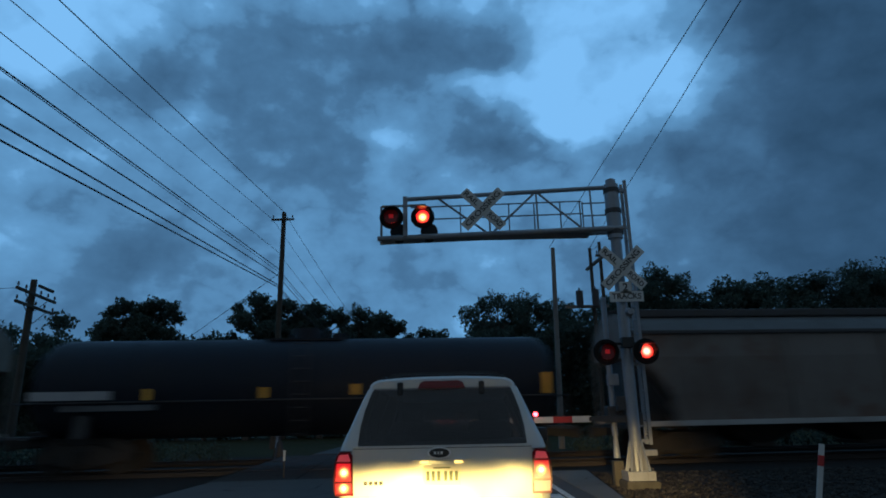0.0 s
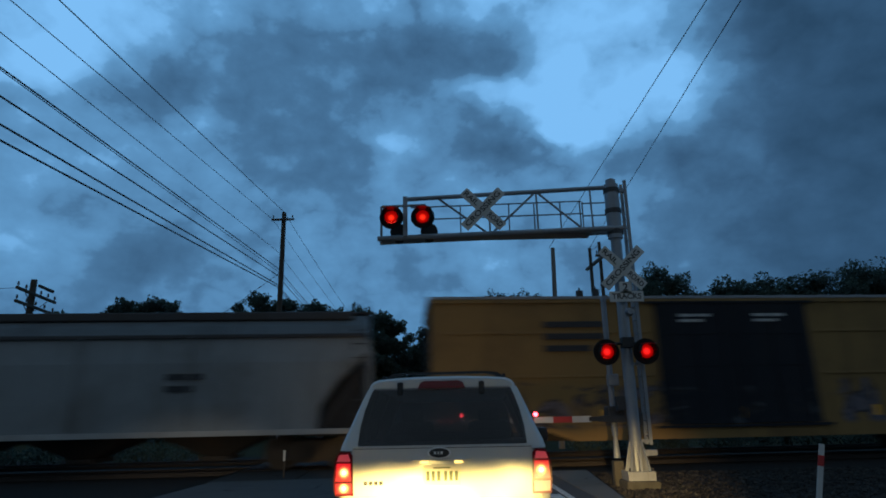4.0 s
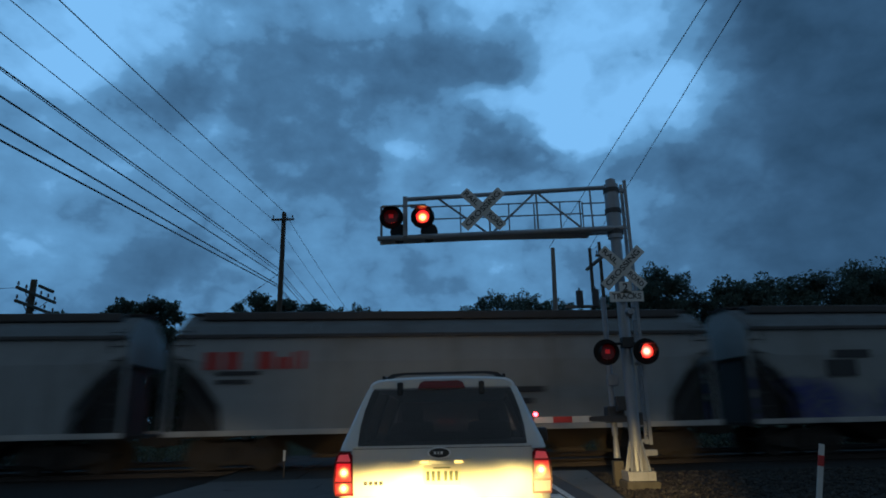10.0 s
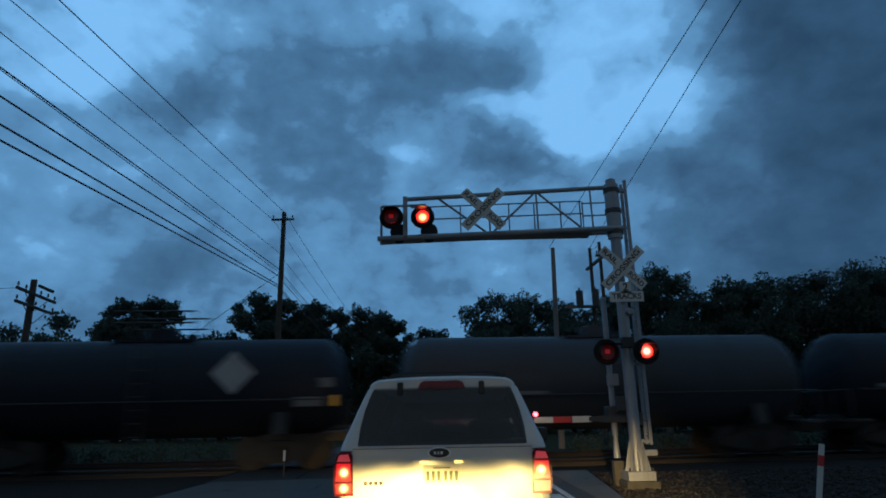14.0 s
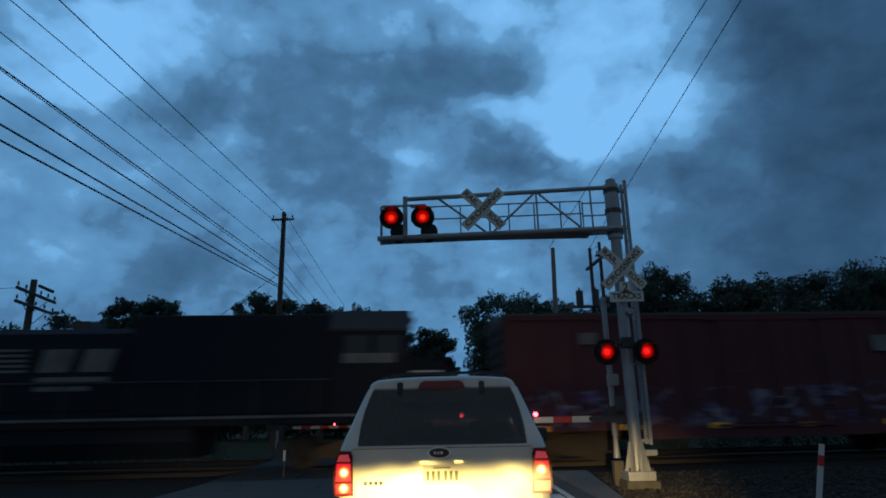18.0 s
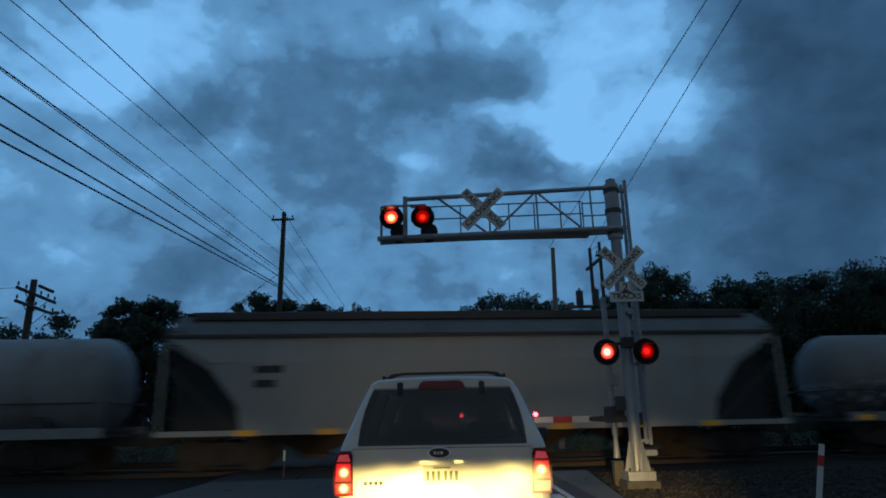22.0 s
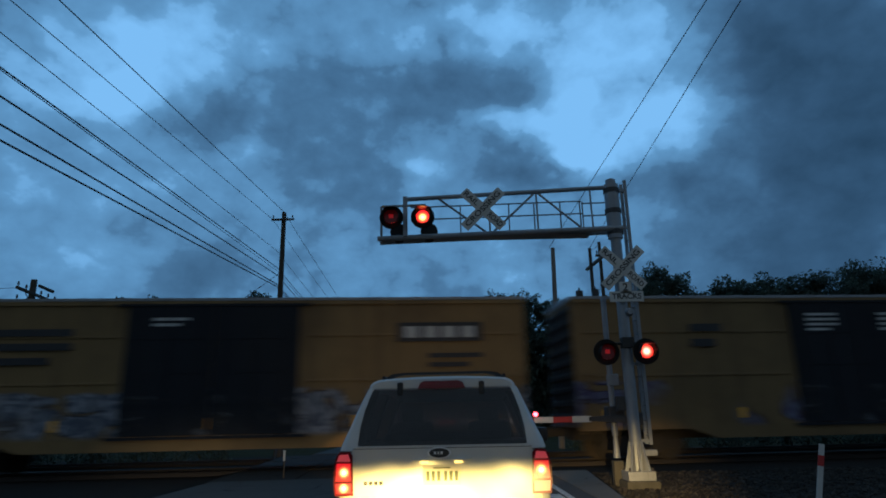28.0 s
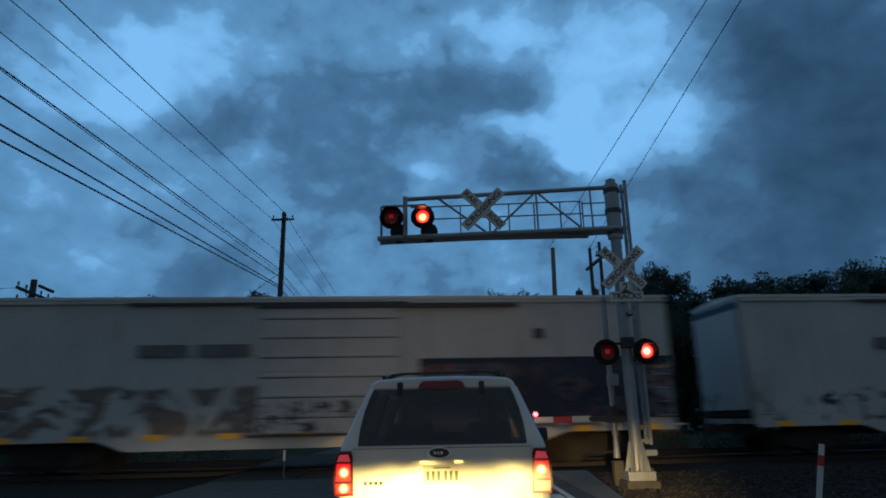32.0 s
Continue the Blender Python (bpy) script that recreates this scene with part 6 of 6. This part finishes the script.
def poles_and_wires():
    utility_pole(pose(-9.65, 36, -0.12), 13.75, 0.20, ((13.25, 0.68, 0, 2),), "tall dark wooden utility pole with a short crossarm")
    tele = utility_pole(pose(-18.24, 27, -0.12), 7.78, 0.19, ((7.07, 1.8, 99, 6), (6.52, 1.75, 99, 5)), "old dark railway telegraph pole with broken crossarms")
    part("broken_crossarm", box(B(), 0.1, 1.5, -0.24, -0.14, 7.47, 7.59, 0.01), POLEWOOD, tele, at=pose(0, 0, 0, 0, 0, 99))
    utility_pole(pose(5.28, 30, -0.12, 0, 1.2, 0), 9.55, 0.15, (), "pale grey weathered wooden pole", GREYWOOD)
    utility_pole(pose(8.05, 33, -0.12), 10.3, 0.13, (), "thin dark pole of a transformer rack", POLEWOOD, (("can", 0.0, 7.0), ("can", -0.85, 6.95)))
    utility_pole(pose(8.75, 33.6, -0.12), 10.8, 0.13, ((10.0, 0.3, 0, 1),), "thin dark pole of a transformer rack with cables")
    rack = thing("platform_rack", pose(7.6, 33, 6.95), "steel platform beam between two dark poles", "pole rack")
    part("top_beam", tube(B(), (0.53, 1.3, 2.35), (0.72, -1.73, 2.35), 0.10, seg=10), GREYWOOD, rack)
    part("beam", box(B(), -1.1, 1.2, -0.12, 0.12, -0.07, 0.07, 0.01), GREYWOOD, rack)
    wire("cable", (8.05, 33, 10.1), (8.75, 33.6, 10.6), 0.1)
    wire("cable", (8.0, 32.8, 9.2), (7.9, 32.7, 8.0), -0.1)
    wire("cable", (8.8, 33.4, 10.0), (8.3, 32.7, 7.6), 0.3)
    # lines along the road
    k = 13.0 / 9.0
    near = ((-6.4, 8.3), (-7.23, 8.32), (-7.3, 7.7), (-7.19, 7.04), (-7.19, 7.0), (-7.1, 6.51), (-7.02, 6.01), (-6.97, 5.73))
    far = ((-9.65, 13.67), (-10.30, 13.2), (-9.95, 11.21), (-9.9, 10.19), (-9.9, 10.0), (-9.9, 9.75), (-9.9, 9.2), (-9.9, 9.06))
    thick = (0.017, 0.013, 0.013, 0.022, 0.012, 0.024, 0.026, 0.026)
    for (nx, nz), (fx, fz), r in zip(near, far, thick):
        a = Vector((nx * k, 13.0, 1.35 + (nz - 1.35) * k))
        b = Vector((fx, 36.0, fz))
        wire("cable", a + (a - b) * 0.9, b, 0.0, r)
        wire("cable", b, (-9.2 + (fx + 9.9), 110, fz * 0.72 + 0.8), 1.2, r * 0.9)
    utility_pole(pose(-9.3, 110, -0.12), 11.0, 0.2, ((10.4, 1.2, 0, 3), (9.4, 1.2, 0, 3)), "distant wooden utility pole with crossarms")
    wire("cable", (-9.7, 36, 9.9), (-16.5, 36.5, 5.2), 0.05, 0.014, "black guy cable slanting down from the pole")
    for (nx, nz), b in (((4.51, 8.03), (5.3, 30, 9.45)), ((5.09, 8.02), (8.05, 33, 10.2))):
        a = Vector((nx * k, 13.0, 1.35 + (nz - 1.35) * k))
        b = Vector(b)
        wire("cable", a + (a - b) * 0.9, b, 0.0, 0.013)
    wire("cable", (-18.2, 26.0, 7.1), (-60, 22.5, 7.0), 0.6, 0.01)


poles_and_wires()

# ---- trees ----


def leaf_material():
    n = N("dark_foliage")
    co = n.coords()
    rnd = n.node("ShaderNodeNewGeometry").outputs["Random Per Island"]
    col = n.mix(rnd, (0.045, 0.07, 0.055), (0.085, 0.115, 0.085))
    col = n.mix(n.ramp(n.noise(co, 0.4, 3), 0.4, 0.7), col, (0.055, 0.075, 0.06))
    n.bsdf(col, 0.75)
    shine = [k for k in n.t.nodes if k.type == "BSDF_PRINCIPLED"][0]
    thin = n.node("ShaderNodeBsdfTranslucent", Color=col)
    both = n.node("ShaderNodeMixShader", i0=0.5, i1=shine.outputs[0], i2=thin.outputs[0])
    n.t.links.new(both.outputs[0], n.out.inputs[0])
    return n.m


LEAF = leaf_material()
BARK = worn("grey_bark", (0.09, 0.075, 0.06), (0.04, 0.035, 0.03), 0.9, 0.0, 0.5, 4.0, 0.5, 0.02)


def leaf_cloud(rng, centres, count, size, squash=1.0):
    """Small bent leaf sprays scattered round clump centres (x, y, z, r)."""
    tot = sum(c[3] ** 2 for c in centres)
    quads = []
    for cx, cy, cz, cr in centres:
        n = int(count * cr ** 2 / tot)
        d = rng.normal(size=(n, 3))
        d /= np.linalg.norm(d, axis=1)[:, None]
        rad = cr * (0.12 + 0.95 * rng.random(n) ** 0.55) * (0.85 + 0.3 * np.sin(d[:, 0] * 5 + cx) * np.cos(d[:, 2] * 4 + cy))
        c = np.array((cx, cy, cz)) + d * rad[:, None] * np.array((1, 1, 0.85 * squash))
        a = rng.normal(size=(n, 3))
        a /= np.linalg.norm(a, axis=1)[:, None]
        b = np.cross(a, rng.normal(size=(n, 3)))
        b /= np.linalg.norm(b, axis=1)[:, None]
        s = size * (0.5 + rng.random(n))[:, None]
        u, v, w = a * s, b * s * 0.55, np.cross(a, b) * s * 0.25
        quads.append(np.stack((c - u, c + v + w * 0.3, c + u, c - v + w), axis=1))
    pts = np.concatenate(quads).reshape(-1, 3)
    me = bpy.data.meshes.new("crown")
    me.from_pydata(pts.tolist(), [], np.arange(len(pts)).reshape(-1, 4).tolist())
    me.materials.append(LEAF)
    return me


def tree(x, y, h, spread, seed, label, clumps=15, leaves=2600, base=0.35, size=0.22):
    rng = np.random.default_rng(seed)
    t = thing("tree", pose(x, y, -0.15), label, "tree", group="trees beyond the tracks")
    bm = B()
    r0 = 0.02 * h + 0.05
    lean = rng.normal(0, 0.25, 2)
    top = Vector((lean[0], lean[1], h * 0.72))
    mid = Vector((lean[0] * 0.3, lean[1] * 0.3, h * 0.38))
    tube(bm, (0, 0, -0.2), mid, r0, r0 * 0.7, 9)
    tube(bm, mid, top, r0 * 0.7, r0 * 0.25, 8)
    part("trunk", bm, BARK, t)
    centres = []
    for i in range(clumps):
        k = i / max(clumps - 1, 1)
        z = h * (base + (0.88 - base) * k)
        wide = spread * (0.55 + 0.6 * math.sin(math.pi * min(1.0, 0.15 + 0.85 * (1 - k)))) * 0.62
        ang = i * 2.4 + rng.random() * 0.8
        rr = wide * (0.25 + 0.75 * rng.random())
        r = spread * (0.20 + 0.17 * rng.random()) * (1.0 if k < 0.75 else 0.75)
        centres.append((rr * math.cos(ang) + lean[0] * k, rr * math.sin(ang) + lean[1] * k, z, r))
    for i in range(5):
        # a full, rounded top
        ang = i * 1.257 + rng.random() * 0.6
        centres.append((lean[0] + spread * 0.36 * math.cos(ang), lean[1] + spread * 0.36 * math.sin(ang), h - spread * (0.34 + 0.14 * i + 0.12 * rng.random()), spread * (0.24 + 0.08 * rng.random())))
    centres.append((lean[0], lean[1], h - spread * 0.26, spread * 0.27))
    lb = B()
    for cx, cy, cz, cr in centres:
        k = max(0.25, min(0.95, (cz - cr * 0.8) / (h * 0.72)))
        a = Vector((lean[0] * k, lean[1] * k, h * 0.72 * k))
        tube(lb, a, (cx, cy, cz), r0 * 0.3, r0 * 0.08, 6)
    part("limb", lb, BARK, t)
    me = leaf_cloud(rng, centres, leaves, size)
    part("crown", me, None, t, "dark green leafy crown with gaps")
    return t


def build_trees():
    rows = (
        (-28.9, 55, 12.0, 4.0, 1), (-26.3, 56, 12.2, 3.8, 2), (-23.8, 57, 8.6, 3.8, 3), (-34.0, 58, 9.0, 5.0, 4), (-21.0, 56, 8.8, 4.0, 5),
        (-16.8, 54, 12.2, 4.2, 6), (-14.0, 55, 11.7, 4.0, 7), (-10.8, 55, 11.3, 4.0, 8), (-7.4, 55, 11.0, 4.4, 9), (-5.2, 56, 10.4, 3.6, 10),
        (-2.0, 60, 9.7, 3.8, 11), (-0.6, 62, 9.3, 3.2, 12),
        (4.6, 59, 12.6, 5.4, 13), (8.0, 60, 12.8, 6.0, 14), (11.8, 60, 12.0, 5.6, 15), (15.0, 54, 11.2, 5.2, 16), (17.2, 50, 12.9, 5.0, 17),
        (20.2, 50, 10.8, 5.0, 18), (23.4, 50, 11.8, 5.6, 19), (26.6, 50, 12.0, 5.8, 20), (30.4, 50, 12.1, 6.2, 21), (33.6, 49, 12.4, 5.6, 22), (36.4, 50, 13.0, 6.6, 23), (40.5, 50, 12.6, 6.4, 24), (45, 52, 12.4, 6.4, 25),
        (-39, 60, 8.8, 5.6, 26), (-44, 60, 9.4, 6.0, 27), (-50, 62, 9.2, 6.0, 28),
    )
    for x, y, h, s, k in rows:
        tree(x, y, h * 1.06, s, k, "dark leafy roadside tree against the dusk sky" if h > 10 else "low dark bushy tree against the dusk sky", leaves=20000 if h > 10 else 14000, base=0.22, size=0.12)
    # undergrowth that closes the view between the trunks
    rng = np.random.default_rng(5)
    for x0, x1, y, hz, nm in ((-62, -4.2, 58, 10.0, "hedge"), (-4.2, -0.2, 62, 8.6, "hedge"), (3.0, 60, 56, 10.2, "hedge"), (-1.0, 2.6, 85, 5.2, "hedge"), (-66, -36.0, 64, 13.6, "hedge")):
        centres = []
        n = int((x1 - x0) / 1.3) + 1
        for i in range(n):
            x = x0 + (x1 - x0) * (i + rng.random()) / n
            h = hz * (0.7 + 0.35 * rng.random())
            for z in (h * 0.15, h * 0.38, h * 0.62, h * 0.85):
                centres.append((x, y + rng.normal(0, 0.8), z, 1.35 + 0.5 * rng.random()))
        me = leaf_cloud(rng, centres, 1500 * n, 0.2)
        tagged(new("undergrowth", me), "dense dark undergrowth below the trees", "bushes", kind="stuff").location = (0, 0, -0.15)
    # low weeds along the far side of the tracks
    for x0, x1 in ((-30, -8.4), (5.2, 30)):
        centres = []
        n = int((x1 - x0) / 0.4)
        for i in range(n):
            x = x0 + (x1 - x0) * (i + rng.random()) / n
            for z in (0.1, 0.38):
                centres.append((x, 26.4 + 0.0856 * x + rng.normal(0, 0.25), z + 0.1 * rng.random(), 0.34 + 0.16 * rng.random()))
        tagged(new("undergrowth", leaf_cloud(rng, centres, 130 * n, 0.07)), "low dark weeds along the far side of the tracks", "bushes", kind="stuff").location = (0, 0, -0.12)
    # far wood line
    for x0, x1, y, hz in ((-260, -60, 150, 9.0), (60, 260, 140, 14.0), (-120, 120, 210, 9.0)):
        centres = []
        n = int((x1 - x0) / 4)
        for i in range(n):
            x = x0 + (x1 - x0) * (i + rng.random()) / n
            h = hz * (0.75 + 0.4 * rng.random())
            for z in (h * 0.2, h * 0.5, h * 0.8):
                centres.append((x, y + rng.normal(0, 3), z, 3.2 + rng.random()))
        tagged(new("far_wood", leaf_cloud(rng, centres, 90 * n, 0.9)), "far dark line of woods", "woods", kind="stuff").location = (0, 0, -0.2)


build_trees()
# ---- what moves ----


def motions():
    # the clouds drift over to the far side
    way = Vector((math.sin(radians(22)), math.cos(radians(22)), 0))
    walk(SKY, [(t, Matrix.Translation(way * (t - 15.0) / 32.0 * 330.0)) for t in (0.0, 16.0, 32.0)])
    # the train runs through at an even speed
    for car in TRAIN:
        s0 = car["s0"]
        walk(car, [(t, track_pose(s0 + SPEED * t)) for t in (0.0, 8.0, 16.0, 24.0, 32.0)])
    # wheels roll while their wagon is near the crossing
    for car, wheel, a in WHEELS:
        s0 = car["s0"]
        t0, t1 = max(0.0, (-30.0 - s0) / SPEED), min(32.0, (32.0 - s0) / SPEED)
        if t1 <= t0:
            continue
        spin, axle = SPEED / 0.457, Vector((a, 0, 0.457))
        t0, t1 = math.ceil(t0 * FPS) / FPS, math.floor(t1 * FPS) / FPS
        rows = [(t0 + i / FPS, i / FPS * spin) for i in range(round((t1 - t0) * FPS) + 1)]
        rows = ([(0.0, 0.0)] if t0 > 0.04 else []) + rows + ([(32.0, rows[-1][1])] if t1 < 31.96 else [])
        walk(wheel, [(t, Matrix.Translation(axle) @ Matrix.Rotation(b, 4, "Y")) for t, b in rows])
    for car in TRAIN:
        del car["s0"]
    # the flashers blink in turn, 1.28 s a round; added blades and filters stand for bulbs going out and fading
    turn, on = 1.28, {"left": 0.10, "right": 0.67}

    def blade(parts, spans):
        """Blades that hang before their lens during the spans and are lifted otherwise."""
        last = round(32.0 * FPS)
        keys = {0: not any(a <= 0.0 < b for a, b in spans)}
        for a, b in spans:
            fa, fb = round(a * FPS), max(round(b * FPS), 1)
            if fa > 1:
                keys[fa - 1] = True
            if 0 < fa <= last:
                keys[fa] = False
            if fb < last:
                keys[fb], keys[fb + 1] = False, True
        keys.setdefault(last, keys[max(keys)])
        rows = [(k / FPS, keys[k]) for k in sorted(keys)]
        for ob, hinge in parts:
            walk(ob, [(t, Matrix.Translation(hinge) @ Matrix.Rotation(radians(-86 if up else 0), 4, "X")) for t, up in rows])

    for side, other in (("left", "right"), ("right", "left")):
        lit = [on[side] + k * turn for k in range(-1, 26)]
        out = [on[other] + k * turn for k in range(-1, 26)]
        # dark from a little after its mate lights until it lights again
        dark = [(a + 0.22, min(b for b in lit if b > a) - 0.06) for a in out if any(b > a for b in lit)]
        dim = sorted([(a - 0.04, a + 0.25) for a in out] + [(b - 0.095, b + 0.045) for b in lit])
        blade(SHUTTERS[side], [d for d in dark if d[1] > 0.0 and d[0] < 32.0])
        blade(FILTERS[side], [d for d in dim if d[1] > 0.0 and d[0] < 32.0])


motions()
